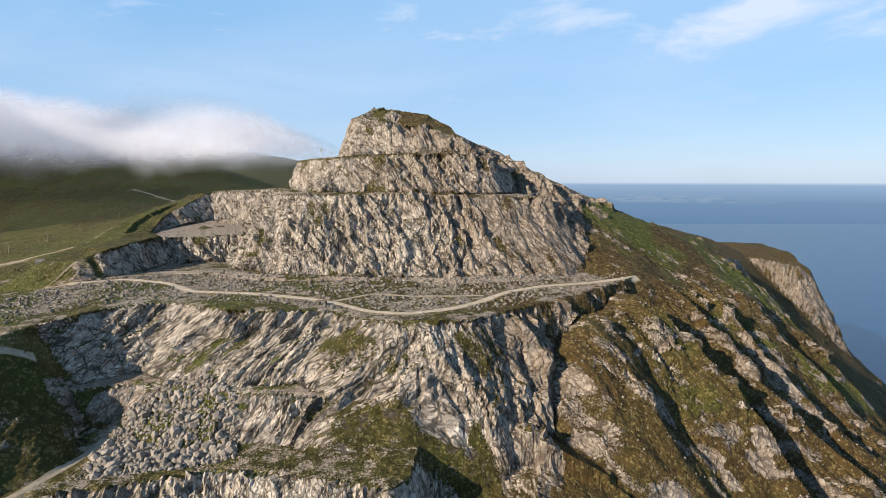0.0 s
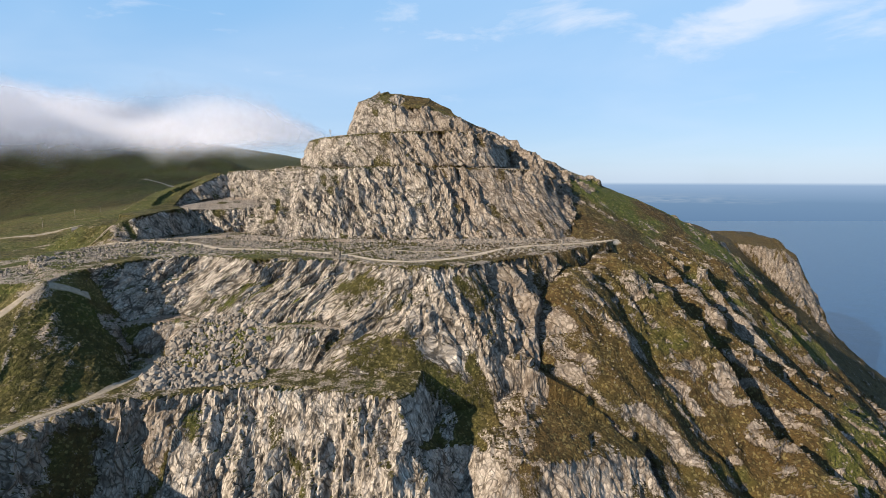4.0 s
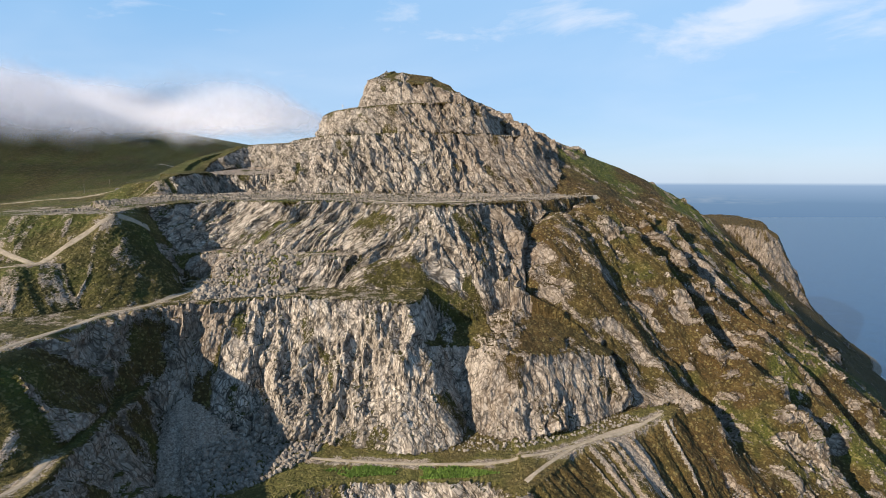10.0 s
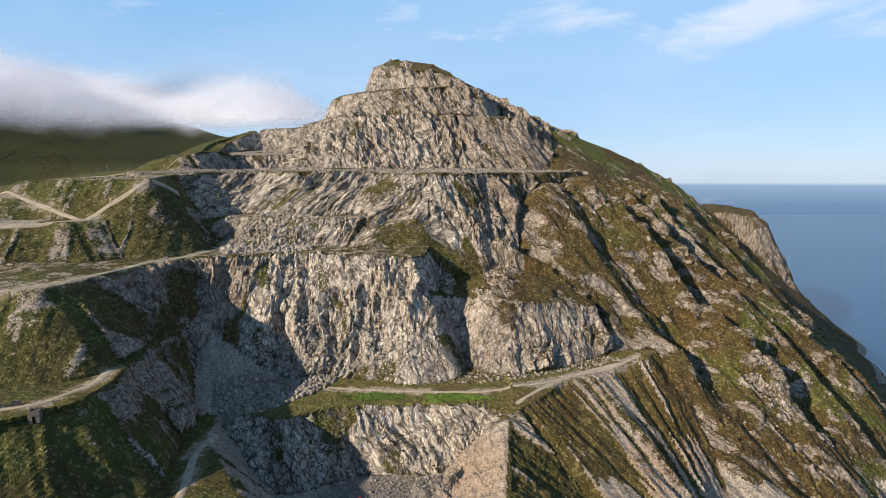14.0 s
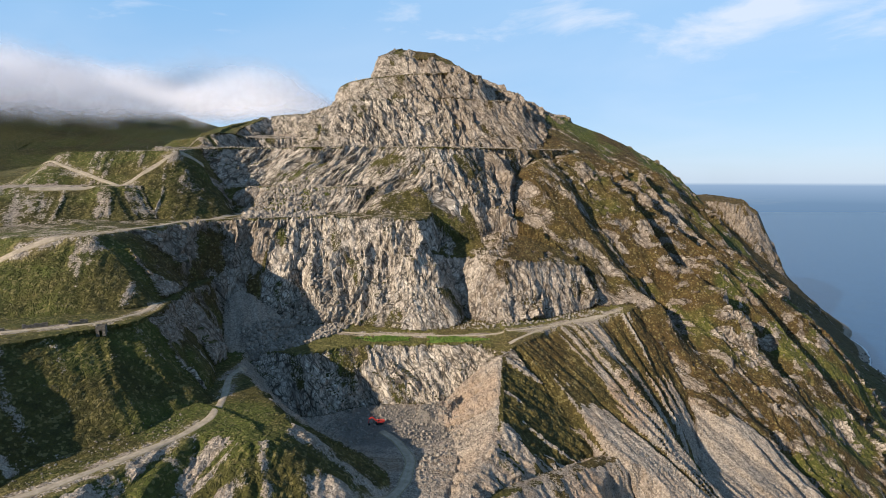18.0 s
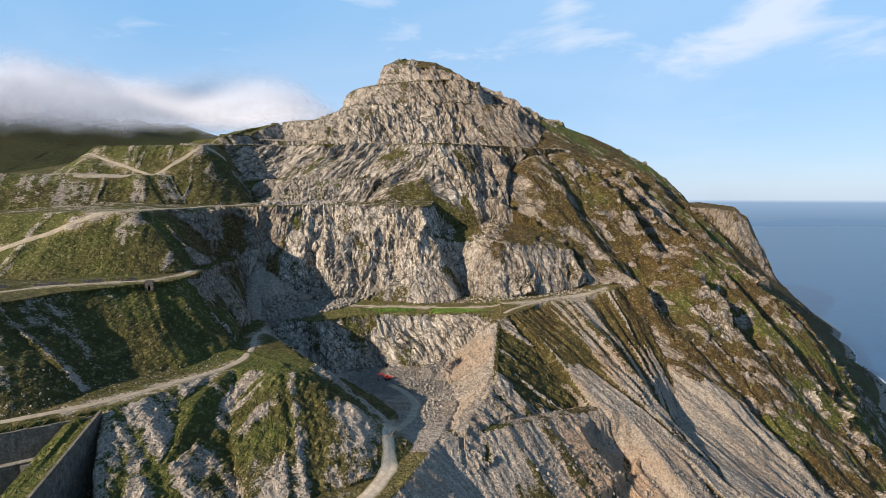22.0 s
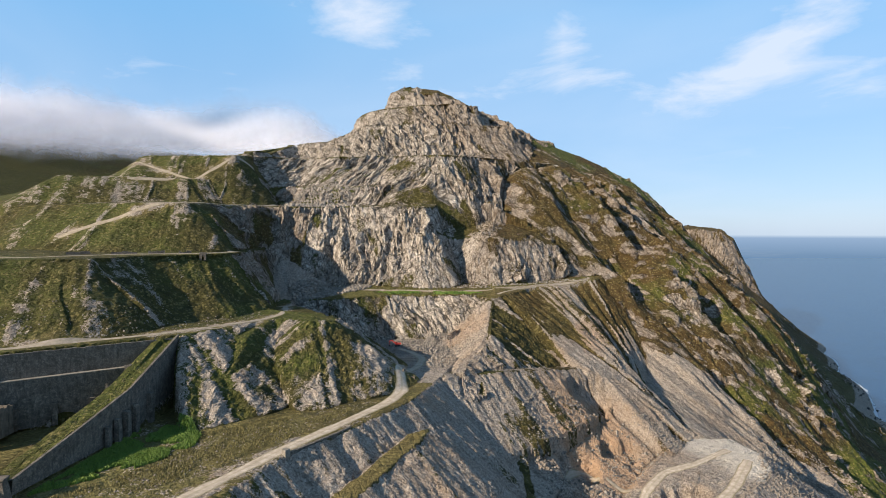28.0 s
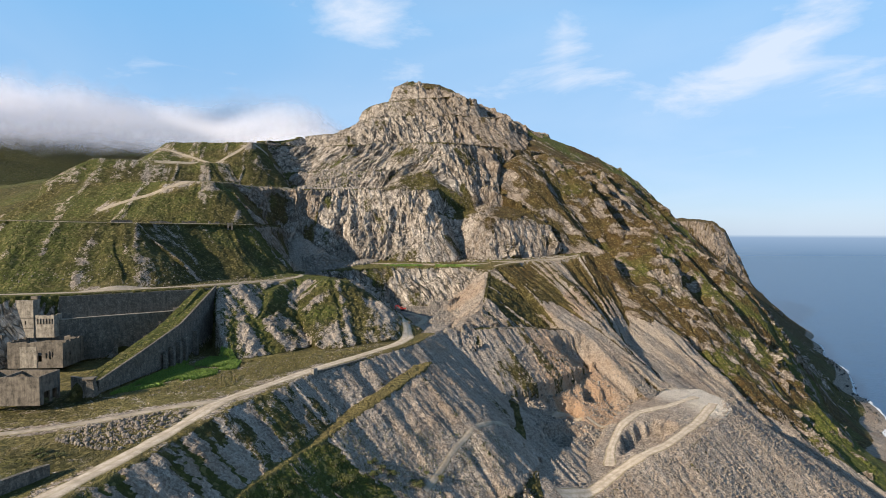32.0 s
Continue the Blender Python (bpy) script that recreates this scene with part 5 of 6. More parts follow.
def weathered(name, dark, light, joint=0.0, stone=1.6):
    m, ns, ls, bsdf = material(name)
    pos = ns.new("ShaderNodeNewGeometry").outputs["Position"]
    mp = ns.new("ShaderNodeMapping")
    mp.inputs["Scale"].default_value = (1, 1, 0.18)
    ls.new(pos, mp.inputs["Vector"])
    n1, n2, drip = tex_noise(ns, ls, pos, 0.5, 6, 0.65), tex_noise(ns, ls, pos, 4, 5, 0.7), tex_noise(ns, ls, mp.outputs[0], 0.9, 6, 0.7)
    v = maths(ns, ls, "ADD", maths(ns, ls, "MULTIPLY", n1, 0.45), maths(ns, ls, "ADD", maths(ns, ls, "MULTIPLY", n2, 0.15), maths(ns, ls, "MULTIPLY", drip, 0.4)))
    c = ramp_node(ns, ls, v, [(0.40, dark), (0.60, light)])
    bump = ns.new("ShaderNodeBump")
    bump.inputs["Strength"].default_value, bump.inputs["Distance"].default_value = 0.6, 0.15
    hgt = n2
    if joint:
        vo = voronoi(ns, ls, pos, stone, "DISTANCE_TO_EDGE")
        vc = voronoi(ns, ls, pos, stone)
        sc = ns.new("ShaderNodeSeparateColor")
        ls.new(vc.outputs["Color"], sc.inputs[0])
        c = mix_col(ns, ls, maths(ns, ls, "MULTIPLY", sc.outputs[0], 0.5), c, tuple(k * 0.45 for k in dark))
        gap = ramp_node(ns, ls, vo.outputs["Distance"], [(0.0, (1, 1, 1)), (0.12, (0, 0, 0))])
        c = mix_col(ns, ls, maths(ns, ls, "MULTIPLY", gap, joint), c, (0.03, 0.027, 0.022))
        hgt = maths(ns, ls, "SUBTRACT", n2, gap)
    ls.new(c, bsdf.inputs["Base Color"])
    bsdf.inputs["Roughness"].default_value = 0.92
    ls.new(hgt, bump.inputs["Height"])
    ls.new(bump.outputs[0], bsdf.inputs["Normal"])
    return m


def plain(name, col, rough=0.6, metal=0.0):
    m, ns, ls, bsdf = material(name)
    pos = ns.new("ShaderNodeNewGeometry").outputs["Position"]
    n = tex_noise(ns, ls, pos, 3.0, 5, 0.65)
    ls.new(ramp_node(ns, ls, n, [(0.3, tuple(c * 0.6 for c in col)), (0.65, col)]), bsdf.inputs["Base Color"])
    bsdf.inputs["Roughness"].default_value, bsdf.inputs["Metallic"].default_value = rough, metal
    return m


CONCRETE = weathered("stained_concrete", (0.042, 0.034, 0.026), (0.18, 0.15, 0.116))
RENDERED = weathered("pale_render", (0.09, 0.075, 0.057), (0.34, 0.295, 0.235))
MASONRY = weathered("dry_stone", (0.075, 0.064, 0.05), (0.24, 0.205, 0.165), 0.7, 1.5)
COPING = weathered("coping_stone", (0.12, 0.104, 0.082), (0.29, 0.255, 0.21))
STEEL, WOOD = plain("galvanised_steel", (0.42, 0.43, 0.44), 0.45, 0.8), plain("old_timber", (0.16, 0.12, 0.085), 0.85)
RED, BLACK, GLASS = plain("red_paint", (0.55, 0.035, 0.025), 0.45), plain("black_rubber", (0.02, 0.02, 0.02), 0.8), plain("cab_glass", (0.03, 0.035, 0.04), 0.12)
ROOFING = plain("slate_roof", (0.13, 0.12, 0.115), 0.7)

# the long retaining wall in two tiers, behind the works
ax, ay, bx2, by2 = -181.4, -74.2, -126.9, -36.2
w_len, w_turn = math.hypot(bx2 - ax, by2 - ay), math.degrees(math.atan2(by2 - ay, bx2 - ax))
long_wall = thing("retaining_wall", ax, ay, 160.5, w_turn, "long dark dry-stone retaining wall in two tiers", "wall")
part("upper_tier", wall_panel(w_len, 30.2, 1.2, ragged=0.3, seed=3, step=3.0), MASONRY, long_wall)
part("lower_tier", box(0, w_len - 6, -2.4, -0.02, 0, 19.6), MASONRY, long_wall)
part("ledge", box(0, w_len - 6, -2.6, -0.02, 19.6, 19.9), COPING, long_wall, "grassy ledge course between the tiers")
for k in range(3):
    part("buttress", box(8 + 13 * k, 10 + 13 * k, -4.2, -2.42, 0, 9), MASONRY, long_wall)

# wall that carries the incline
ramp_wall = thing("incline_wall", 0, 0, 0, 0, "sloping grey stone wall that carries the grassy incline", "wall")
RW = [(-125.6, -33.5, 191.6), (-125.6, -52, 184.8), (-125.6, -72, 177.7), (-128.6, -98, 170.9), (-131.6, -123, 164.8)]


def sloped_wall(line, base, thick, drop=0.0, rise=0.0):
    bm = bmesh.new()
    for (x0, y0, z0), (x1, y1, z1) in zip(line, line[1:]):
        lo0, lo1 = (base, base) if drop == 0 else (z0 - drop, z1 - drop)
        pts = [(x0, y0, lo0), (x1, y1, lo1), (x1, y1, z1 + rise), (x0, y0, z0 + rise)]
        back = [(x - thick, y, z) for x, y, z in pts]
        v = [bm.verts.new(p) for p in pts + back]
        for f in ((0, 1, 2, 3), (7, 6, 5, 4), (0, 4, 5, 1), (1, 5, 6, 2), (2, 6, 7, 3), (3, 7, 4, 0)):
            bm.faces.new([v[i] for i in f])
    return bm


part("wall", sloped_wall(RW, 160.2, 1.0), MASONRY, ramp_wall)
part("parapet", sloped_wall([(x + 0.25, y, z + 0.02) for x, y, z in RW], 0, 0.9, drop=1.4, rise=0.25), MASONRY, ramp_wall, "dark weathered parapet course")
for k in range(5):
    yy = -66 - 5.0 * k if k else -60
    part("buttress", box(-125.58 - 0.06 * k * k, -123.4 + 0.2 * k - 0.16 * k * k, yy - 1.1, yy + 1.1, 160.2, 172.5 - 1.2 * k, bevel=0.1), MASONRY, ramp_wall)
end_pier = thing("end_pier", -132, -126, 160.2, 12, "tapered stone pier at the foot of the incline", "pier")
bm = box(-1.6, 1.6, -1.8, 1.8, 0, 6.2)
for v in bm.verts:
    if v.co.z > 1:
        v.co.x, v.co.y = v.co.x * 0.6 - 0.4, v.co.y * 0.7
part("shaft", bm, MASONRY, end_pier)
part("cap", box(-2.6, 1.2, -1.8, 1.8, 6.2, 6.8, bevel=0.1), CONCRETE, end_pier)
steps = thing("stone_steps", -141, -84, 165.5, 28, "broken flight of stone steps in the grass", "steps")
for k in range(7):
    part("step", box(-1.2, 1.2, k * 0.9, k * 0.9 + 0.9, -0.6, 0.45 * (k + 1), bevel=0.04), CONCRETE, steps)


def ruin_box(name, x, y, z, turn, length, depth, height, label, front, side, ragged=0.4, mat=CONCRETE, seed=1):
    ob = thing(name, x, y, z, turn, label, "ruin")
    for nm, m4, ln, op in (("front_wall", pose(0, 0, 0), length, front), ("side_wall", pose(length - 0.001, 0.62, 0, 0, 0, 90), depth - 0.62, side), ("back_wall", pose(length - 0.62, depth, 0, 0, 0, 180), length - 0.62, ()), ("side_wall", pose(0, depth - 0.62, 0, 0, 0, -90), depth - 1.24, side)):
        w = part(nm, wall_panel(ln, height, 0.6, op, ragged, seed), mat, ob)
        w.matrix_local = m4
        seed += 1
    part("floor_slab", box(0.65, length - 0.65, 0.65, depth - 0.65, height * 0.45, height * 0.45 + 0.3), mat, ob)
    return ob


# the works: hopper block, crusher house, tower and lean-to ruins
hopper = ruin_box("hopper_block", -166, -137.5, 159.9, 2, 22.6, 10.5, 10.2, "open-topped concrete hopper block with dark bays", [(1.5, 3.0, 0, 2.6), (8, 9, 1, 2)], [(1.4, 4.6, 0, 4.2), (5.8, 8.4, 0, 4.2)], 0.15, CONCRETE, 11)
part("cross_beam", box(9, 9.7, 0.7, 9.8, 9.0, 9.9), CONCRETE, hopper)
house = ruin_box("crusher_house", -191, -92.5, 161.6, 4, 23, 15, 11.6, "roofless concrete crusher house with gaping doorways", [(8.5, 10.8, 0.2, 4.6), (12.6, 14.2, 2.8, 6.8), (15.8, 16.6, 4.2, 6.6), (17.2, 18.0, 3.8, 7.4), (18.4, 19.0, 4.6, 7.0)], [(4, 5, 4.5, 6)], 0.9, CONCRETE, 21)
part("arch_panel", box(5.2, 12.2, -0.16, -0.01, 0.2, 9.4), RENDERED, house, "paler rendered panel round the doorway").data.transform(Matrix.Translation((0, 0, 0)))
tower = ruin_box("screen_tower", -199.5, -80.5, 172.6, 3, 10.5, 9, 17.2, "tall pale rendered tower with small windows", [(1.6, 2.2, 6.0, 7.6), (3.2, 4.4, 6.0, 7.6), (6.6, 7.2, 6.0, 7.6)], [(3, 4, 7, 9)], 0.3, RENDERED, 31)
part("string_course", box(-0.1, 10.6, -0.14, -0.01, 8.8, 9.2), CONCRETE, tower)
part("string_course", box(-0.1, 10.6, -0.14, -0.01, 4.2, 4.6), CONCRETE, tower)
part("roof_gable", box(7.4, 10.4, 3, 8.4, 17.2, 18.6), CONCRETE, tower)
annex = ruin_box("window_annex", -188.4, -79.6, 172.6, 3, 8.2, 8, 10.4, "lower annexe with a row of tall window openings", [(0.6 + 1.3 * k, 1.4 + 1.3 * k, 6.0, 8.6) for k in range(6)], [], 0.7, RENDERED, 41)
link = ruin_box("link_block", -188.2, -71.2, 172.6, 34, 13, 7, 17.0, "dark concrete block built against the retaining wall", [(4, 5, 9, 12)], [], 2.2, CONCRETE, 51)
for k, (x, y, w, h) in enumerate(((-214, -94, 14, 8.6), (-206, -86, 7, 13.5), (-226, -96, 11, 11))):
    ruin_box("roofless_store", x, y, 161.5, 3, w, 9, h, "broken roofless concrete store beside the works", [(2, 4, 0, 3), (w - 3, w - 1.6, 3, 5)], [], 1.6, CONCRETE, 61 + 7 * k)
bin_wall = thing("bin_wall", -143.2, -121.4, 159.9, -24, "low concrete wall pierced by a row of small openings", "wall")
part("wall", wall_panel(12.6, 6.0, 0.8, [(1.2 + 1.1 * k, 1.7 + 1.1 * k, 4.1, 4.7) for k in range(10)], 0.1, 71), CONCRETE, bin_wall)
part("coping", box(0, 12.6, -0.2, 1.0, 6.0, 6.35), CONCRETE, bin_wall)

for x, y, ln, ht, tn in ((-150.5, -88, 3.4, 4.6, 20), (-146, -86, 2.6, 3.0, 70), (-139.5, -66, 4.5, 3.2, 28), (-136.5, -58, 3.6, 2.6, 15)):
    w = thing("ruined_stub", x, y, ground_at(x + 1, y) - 0.6, tn, "broken stub of masonry in the grass behind the incline", "ruin", "masonry stubs behind the incline")
    part("wall", wall_panel(ln, ht, 0.9, [(ln * 0.35, ln * 0.65, 0, ht * 0.5)] if ht > 4 else (), 1.4, int(-x), 0.9), MASONRY, w)
    part("return_wall", box(0, 0.9, 0.92, 2.8, 0, ht * 0.55, bevel=0.08), MASONRY, w)

# road retaining wall, gate walls, terrace ruins
edge_wall = thing("road_wall", -57.2, -91.5, 155.6, math.degrees(math.atan2(26, 17.6)), "dark stone wall shoring up the road edge", "wall")
part("wall", wall_panel(31, 4.9, 1.2, ragged=0.25, seed=81, step=2.5), MASONRY, edge_wall)
part("end_block", box(-2.2, 0, -0.3, 1.8, 0, 6.4, bevel=0.1), COPING, edge_wall, "pale concrete end block")
gate_l = thing("gate_wall", -33.0, 1.5, 159.8, 78, "tall weathered slab wall beside the pit gateway", "wall", "walls of the pit gateway")
part("slab", wall_panel(5.0, 5.6, 0.8, ragged=0.7, seed=91, step=1.2), CONCRETE, gate_l)
gate_r = thing("gate_wall", -24.0, 4.0, 159.8, 82, "broken slab wall with a stepped return beside the gateway", "wall", "walls of the pit gateway")
part("slab", wall_panel(4.0, 6.2, 0.8, ragged=0.6, seed=92, step=1.2), CONCRETE, gate_r)
part("return_wall", box(0.2, 1.0, -6.0, -0.02, 0, 2.4, bevel=0.08), CONCRETE, gate_r)
part("return_wall", box(0.2, 1.0, -2.4, -0.02, 2.4, 3.6, bevel=0.08), CONCRETE, gate_r)
drum = thing("drum_house", -150.4, 42.5, ground_at(-150, 43) - 0.6, 20, "small square stone winding house on the terrace edge", "ruin")
part("front_wall", wall_panel(3.6, 4.8, 0.5, [(1.3, 2.3, 0, 2.6)], 0.5, 93, 1.2), MASONRY, drum)
for nm, m4, ln in (("side_wall", pose(3.6, 0.52, 0, 0, 0, 90), 3.0), ("back_wall", pose(3.6, 3.52, 0, 0, 0, 180), 3.6), ("side_wall", pose(0, 3.5, 0, 0, 0, -90), 2.96)):
    part(nm, wall_panel(ln, 4.8, 0.5, (), 0.6, 94, 1.2), MASONRY, drum).matrix_local = m4
for x, y, ln, tn in ((-196, 30, 13, 32), (-180, 40, 9, 30), (-214, 18, 12, 33), (-165, 47, 7, 33)):
    w = thing("low_wall", x, y, ground_at(x + 3, y + 2) - 0.8, tn, "low tumbled stone wall along the old terrace", "wall", "ruined walls on the terrace")
    part("wall", wall_panel(ln, 2.6, 0.9, (), 1.2, int(-x), 1.4), MASONRY, w)
corner_wall = thing("field_wall", -118, -205, ground_at(-112, -196) - 2.5, 64, "dark stone wall holding the bank below the works road", "wall")
part("wall", wall_panel(26, 6.5, 1.2, (), 0.5, 95, 2.0), MASONRY, corner_wall)
shelter = thing("roadside_shelter", -65.5, 272.6, ground_at(-64, 274) - 0.3, -8, "squat stone shelter at the edge of the bench road", "shelter")
part("block", box(0, 1.6, 0, 2.2, 0, 2.3, bevel=0.1), MASONRY, shelter)
part("block", box(3.4, 5.0, 0, 2.2, 0, 2.3, bevel=0.1), MASONRY, shelter)
part("roof_slab", box(-0.1, 5.1, -0.1, 2.3, 2.3, 2.6, bevel=0.05), CONCRETE, shelter)

# hut on the moor track
hut = thing("hut", -296, 386, ground_at(-292, 388) - 0.5, 10, "dark low hut with a pitched slate roof and chimney", "hut")
part("wall", wall_panel(11, 4.2, 4.8, (), 0.0, 96, 11), MASONRY, hut)
bm = bmesh.new()
rv = [bm.verts.new(p) for p in ((-0.4, -0.4, 4.2), (11.4, -0.4, 4.2), (11.4, 5.2, 4.2), (-0.4, 5.2, 4.2), (-0.4, 2.4, 6.2), (11.4, 2.4, 6.2))]
for f in ((0, 1, 5, 4), (2, 3, 4, 5), (0, 4, 3), (1, 2, 5), (0, 3, 2, 1)):
    bm.faces.new([rv[i] for i in f])
part("roof", bm, ROOFING, hut)
part("chimney", box(4.4, 5.4, 1.9, 2.9, 5.4, 8.0), MASONRY, hut)
part("door", box(7.0, 8.2, -0.1, -0.01, 0.4, 2.6), WOOD, hut)
part("window", box(3.0, 4.4, -0.1, -0.01, 1.6, 2.8), GLASS, hut)

# mast on the top bench and cairn on the summit
mast = thing("radio_mast", -104, 466, ground_at(-104, 466) - 0.3, 0, "slim steel radio mast with two small panels", "mast")
bm = bmesh.new()
bmesh.ops.create_cone(bm, cap_ends=True, segments=8, radius1=0.22, radius2=0.14, depth=9.4, matrix=Matrix.Translation((0, 0, 4.7)))
part("pole", bm, STEEL, mast)
part("panel", box(-0.9, -0.3, -0.15, 0.15, 7.6, 9.6, bevel=0.05), STEEL, mast)
part("panel", box(0.3, 0.8, -0.15, 0.15, 7.0, 9.0, bevel=0.05), STEEL, mast)
part("base", box(-0.7, 0.7, -0.7, 0.7, -0.4, 0.5, bevel=0.05), CONCRETE, mast)
cairn = thing("summit_cairn", -60, 481, ground_at(-60, 481) - 0.4, 0, "heaped stone cairn on the summit", "cairn")
for k in range(34):
    lvl = (k / 34) ** 0.8
    v, f = SHAPES[k % 8]
    rad, ang = 2.2 * (1 - lvl), k * 2.4
    st = part("stone", ((v @ turn_matrix(rng).T * (0.75 - 0.35 * lvl)).tolist(), f.tolist()), GRANITE, cairn)
    st.location = (rad * math.cos(ang), rad * math.sin(ang), 0.3 + 3.0 * lvl)

# excavator on the pit floor
digger = thing("excavator", -35.5, 91, ground_at(-35.5, 91) + 0.02, 200, "red tracked excavator parked on the pit floor", "excavator")
for yy in (-1.25, 0.65):
    bm = bmesh.new()
    add_box(bm, -1.9, 1.9, yy, yy + 0.6, 0.0, 0.95, bevel=0.3)
    part("track", bm, BLACK, digger)
part("turntable", box(-0.9, 0.9, -0.7, 0.7, 0.95, 1.2), BLACK, digger)
part("body", box(-2.1, 1.3, -1.3, 1.3, 1.2, 2.2, bevel=0.15), RED, digger)
part("counterweight", box(-2.7, -2.12, -1.25, 1.25, 1.25, 2.3, bevel=0.2), RED, digger)
cab = part("cab", box(0.0, 1.5, 0.25, 1.3, 2.2, 3.3, bevel=0.12), RED, digger)
part("windscreen", box(1.51, 1.55, 0.4, 1.15, 2.35, 3.15), GLASS, cab)
part("window", box(0.2, 1.3, 1.31, 1.34, 2.4, 3.15), GLASS, cab)


def beam(p, q, w, h):
    p, q = Vector(p), Vector(q)
    bm = box(0, (q - p).length, -w / 2, w / 2, -h / 2, h / 2, bevel=0.05)
    bmesh.ops.transform(bm, matrix=Matrix.Translation(p) @ (q - p).to_track_quat("X", "Z").to_matrix().to_4x4(), verts=bm.verts)
    return bm


part("boom", beam((1.2, -0.3, 1.9), (3.6, -0.3, 4.4), 0.45, 0.6), RED, digger)
part("boom", beam((3.6, -0.3, 4.4), (5.4, -0.3, 3.8), 0.45, 0.55), RED, digger)
part("stick", beam((5.4, -0.3, 3.8), (5.7, -0.3, 1.4), 0.35, 0.45), RED, digger)
part("ram", beam((1.6, -0.3, 1.6), (3.0, -0.3, 3.4), 0.16, 0.16), STEEL, digger)
part("bucket", box(5.0, 6.0, -0.85, 0.25, 0.25, 1.3, bevel=0.2), BLACK, digger)


# ---- plants ----
def leaf_material(name, dark, light):
    m, ns, ls, bsdf = material(name)
    geo = ns.new("ShaderNodeNewGeometry")
    v = maths(ns, ls, "ADD", maths(ns, ls, "MULTIPLY", geo.outputs["Random Per Island"], 0.6), maths(ns, ls, "MULTIPLY", ns.new("ShaderNodeObjectInfo").outputs["Random"], 0.4))
    ls.new(ramp_node(ns, ls, v, [(0.1, dark), (0.9, light)]), bsdf.inputs["Base Color"])
    bsdf.inputs["Roughness"].default_value = 0.7
    return m


GORSE = leaf_material("gorse_leaf", (0.03, 0.038, 0.010), (0.11, 0.115, 0.026))
FERN = leaf_material("bracken_leaf", (0.06, 0.11, 0.014), (0.18, 0.27, 0.035))
TUFT = leaf_material("grass_blade", (0.075, 0.068, 0.018), (0.25, 0.20, 0.07))


def leaf_cloud(centres, radii, count, size, seed, flat=0.75):
    """Many small leaves on the shells of overlapping clumps."""
    r = np.random.default_rng(seed)
    vs, fs = [], []
    for k in range(count):
        c = r.integers(len(centres))
        d = r.normal(size=3)
        d /= np.linalg.norm(d)
        d[2] = abs(d[2]) * flat - 0.12
        p = np.array(centres[c]) + d * radii[c] * r.uniform(0.7, 1.05)
        a, b = r.normal(size=3), r.normal(size=3)
        a /= np.linalg.norm(a)
        b -= a * (a @ b)
        b /= np.linalg.norm(b)
        s = size * r.uniform(0.6, 1.3)
        n = len(vs)
        vs += [(p + a * s).tolist(), (p + b * s * 0.6).tolist(), (p - a * s).tolist(), (p - b * s * 0.6).tolist()]
        fs.append((n, n + 1, n + 2, n + 3))
    return vs, fs


def shrub(seed):
    r = np.random.default_rng(seed)
    ob = tagged(new("gorse_bush"), "rounded dark green gorse bush on the bank", "bush", "gorse bushes on the lower bank")
    cs = [(r.uniform(-1, 1), r.uniform(-1, 1), r.uniform(0.5, 1.2)) for _ in range(6)]
    part("crown", leaf_cloud(cs, r.uniform(0.5, 1.0, 6), 380, 0.17, seed), GORSE, ob)
    bm = bmesh.new()
    for k in range(4):
        q = cs[k]
        p = Vector((0, 0, -0.4))
        d = Vector(q) - p
        bmesh.ops.create_cone(bm, cap_ends=True, segments=5, radius1=0.09, radius2=0.03, depth=d.length, matrix=Matrix.Translation(p + d / 2) @ d.to_track_quat("Z", "Y").to_matrix().to_4x4())
    part("stem", bm, WOOD, ob)
    return ob


bushes = [shrub(500 + k) for k in range(5)]
BANK = [(-80, -185), (-60, -160), (-36, -122), (-6, -106), (4, -112), (2, -140), (-30, -175), (-60, -205)]
gx, gy, gs = scatter(BANK, 120, 0.7, 1.9, 1.4)
LEFTBANK = [(-200, -190), (-150, -175), (-112, -165), (-110, -200), (-140, -225), (-200, -225)]
hx, hy, hs = scatter(LEFTBANK, 60, 0.5, 1.4, 1.6)
gx, gy, gs = np.r_[gx, hx], np.r_[gy, hy], np.r_[gs, hs]
for k, (x, y, z, q) in enumerate(zip(gx, gy, ground_many(gx, gy), gs)):
    m4 = Matrix.Translation((x, y, z - 0.15)) @ Matrix.Rotation(k * 1.9, 4, "Z") @ Matrix.Scale(q, 4)
    if k < 5:
        bushes[k].matrix_world = m4
    else:
        c = copy_thing(bushes[k % 5], Matrix.Translation((x, y, z - 0.15)) @ Matrix.Rotation(k * 1.9, 4, "Z"))
        c.scale = (q, q, q)


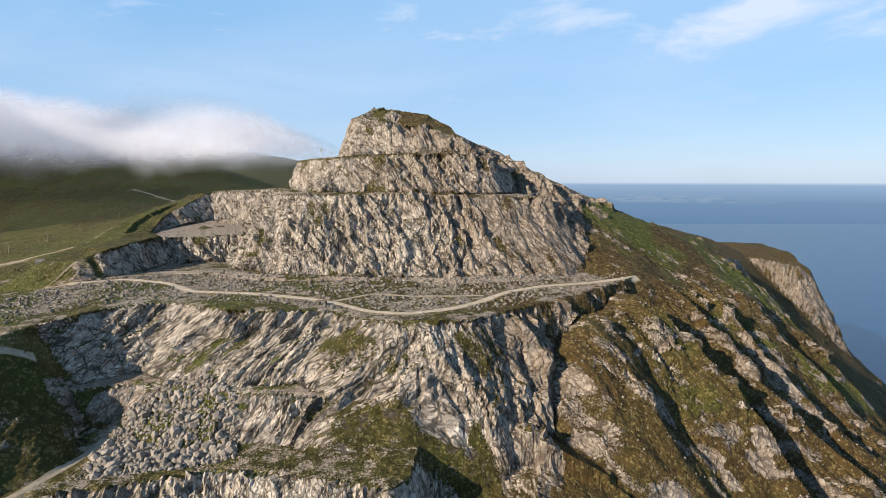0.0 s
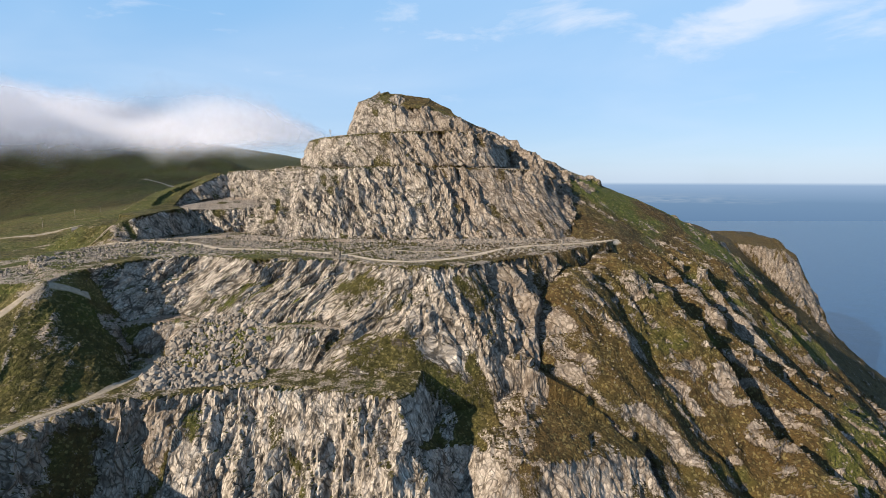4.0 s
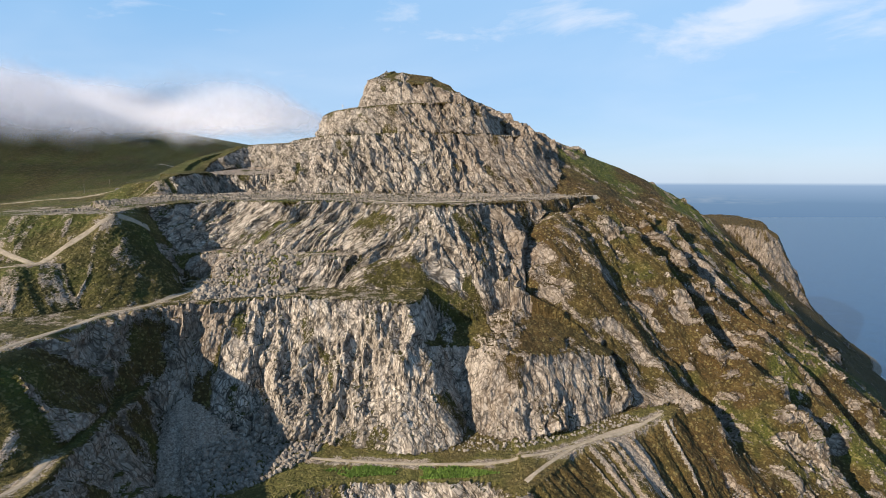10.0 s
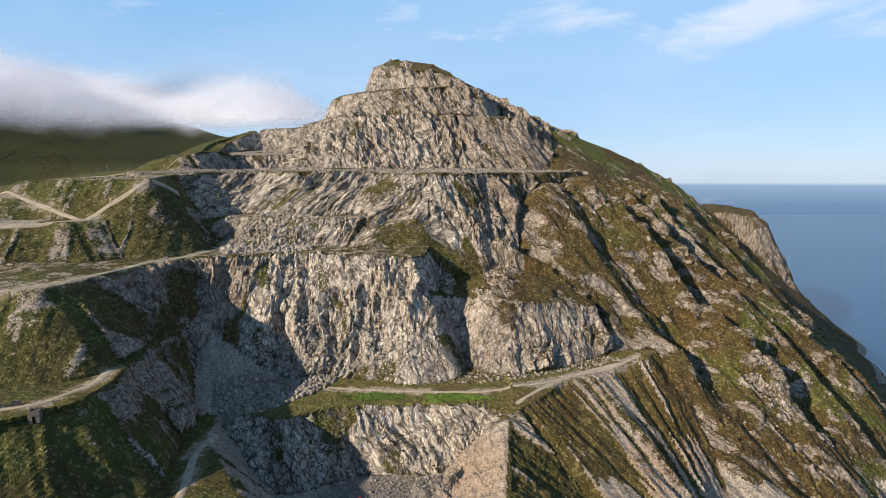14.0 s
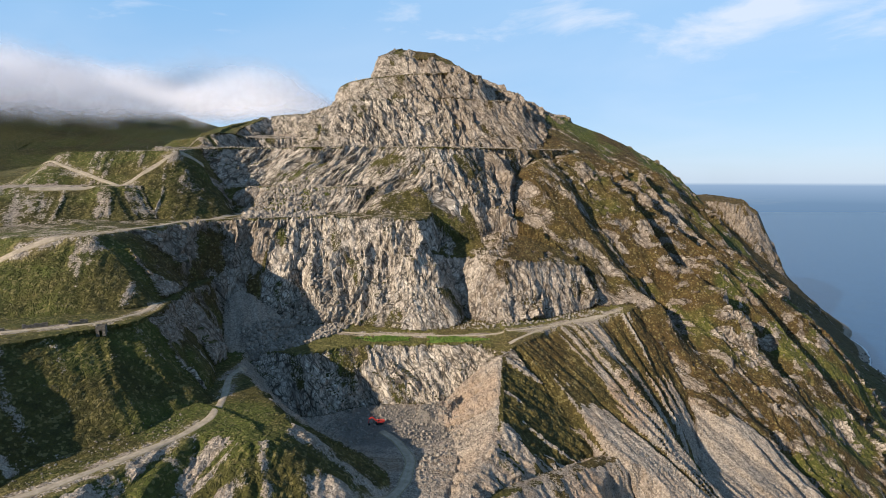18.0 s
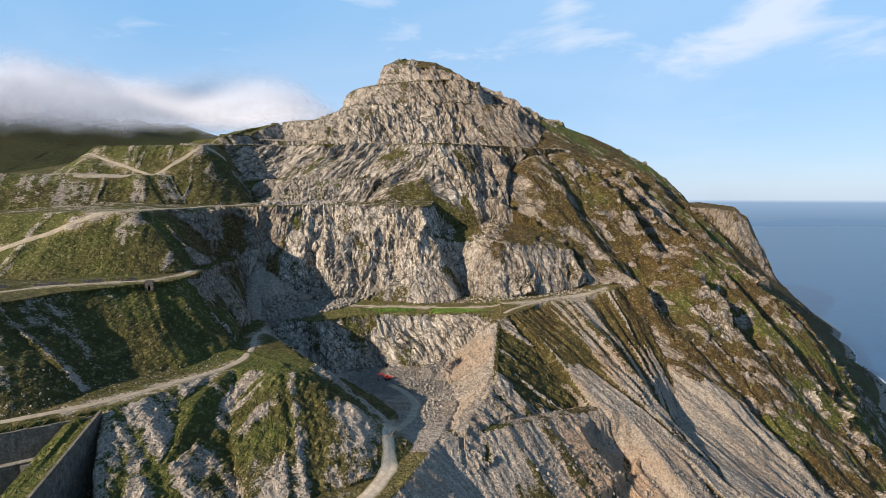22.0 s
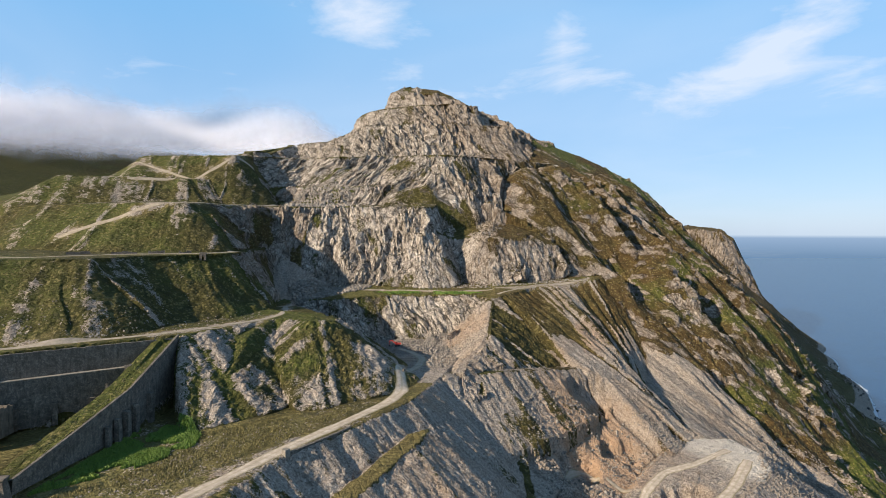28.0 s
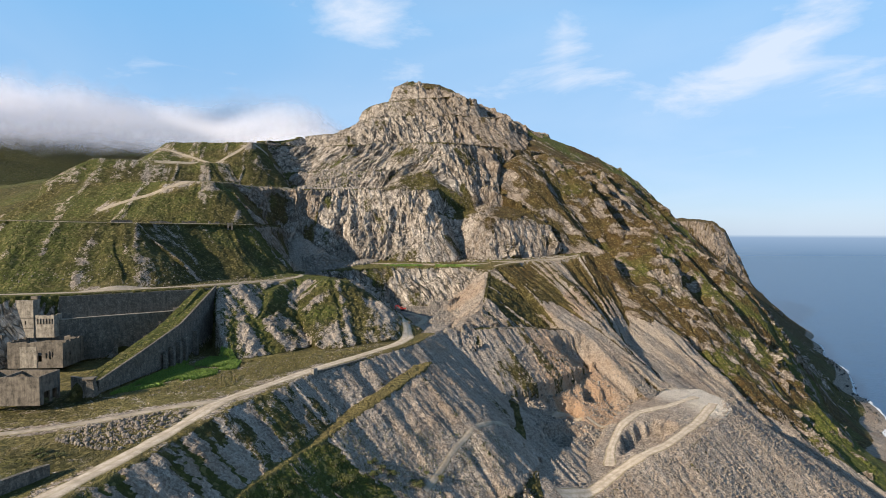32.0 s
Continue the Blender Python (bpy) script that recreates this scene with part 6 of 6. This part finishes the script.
def leaf_field(name, label, poly, count, size, height, mat, seed, lean=0.5):
    r = np.random.default_rng(seed)
    x, y, q = scatter(poly, count, 0.6, 1.4, 1.0)
    thick = fbm2(x / 7, y / 7, 4, seed) + 0.15 > 0
    x, y, q = x[thick], y[thick], q[thick]
    z = ground_many(x, y)
    n = len(x)
    ang, tip = r.uniform(0, 6.283, n), r.uniform(-lean, lean, (n, 2))
    w, h = size * q, height * q
    dx, dy = np.cos(ang) * w, np.sin(ang) * w
    lo = np.stack([x, y, z - 0.08], 1)
    v = np.stack([lo - np.stack([dx, dy, 0 * dx], 1), lo + np.stack([dx, dy, 0 * dx], 1), np.stack([x + dx * 0.4 + tip[:, 0] * h, y + dy * 0.4 + tip[:, 1] * h, z + h], 1), np.stack([x - dx * 0.6 + tip[:, 0] * h, y - dy * 0.6 + tip[:, 1] * h, z + h * 0.9], 1)], 1)
    me = bpy.data.meshes.new(name)
    me.from_pydata(v.reshape(-1, 3).tolist(), [], np.arange(4 * n).reshape(-1, 4).tolist())
    me.materials.append(mat)
    return tagged(new(name, me), label, "undergrowth", kind="stuff")


BRACKEN = [(-124, -70), (-113, -64), (-105, -66), (-97, -73), (-95, -84), (-100, -94), (-108, -104), (-118, -112), (-129, -121), (-127, -98)]
leaf_field("bracken", "bright green bracken below the incline wall", BRACKEN, 30000, 0.2, 0.8, FERN, 21)
leaf_field("terrace_bracken", "bright green bracken along the terrace edge", [(-58, 141), (-44, 136), (-26, 138), (-8, 135), (10, 136), (27, 139), (16, 142), (2, 145), (-22, 142), (-40, 145)], 6000, 0.25, 0.8, FERN, 22)
leaf_field("bank_grass", "rough grass tussocks on the lower bank", [(-95, -240), (-64, -160), (-40, -110), (0, -90), (30, -70), (20, -120), (-20, -170), (-60, -240)], 9000, 0.14, 0.45, GORSE, 23)

leaf_field("yard_grass", "dry yellow-green grass tussocks beside the road", [(-124, -124), (-92, -116), (-72, -92), (-52, -62), (-40, -40), (-60, -46), (-84, -62), (-96, -72), (-96, -90), (-106, -104)], 12000, 0.12, 0.5, TUFT, 24)
YARD = [(-118, -125), (-90, -118), (-70, -92), (-50, -60), (-36, -36), (-46, -36), (-70, -58), (-98, -78), (-104, -100)]
stone_field("yard_rubble", "scattered waste stone on the rough ground by the road", *scatter(YARD, 700, 0.12, 0.5, 3), mat=WASTE)
stone_field("fork_rubble", "heap of waste stone between the two roads", *scatter([(-88, -134), (-118, -146), (-122, -160), (-98, -168), (-92, -150)], 800, 0.2, 1.0, 3.0), mat=WASTE)

# ---- poles over the moor ----
pole = thing("telegraph_pole", -368, 452, ground_at(-368, 452) - 0.5, 20, "slender weathered timber pole on the moor", "pole", "poles across the moor")
bm = bmesh.new()
bmesh.ops.create_cone(bm, cap_ends=True, segments=7, radius1=0.22, radius2=0.15, depth=9.5, matrix=Matrix.Translation((0, 0, 4.75)))
part("post", bm, COPING, pole)
part("crossarm", box(-1.1, 1.1, -0.1, 0.1, 8.4, 8.65, bevel=0.02), COPING, pole)
for x, y in ((-377, 510), (-437, 646), (-472, 786), (-500, 900)):
    copy_thing(pole, pose(x, y, ground_at(x, y) - 0.5, 0, 0, 20))
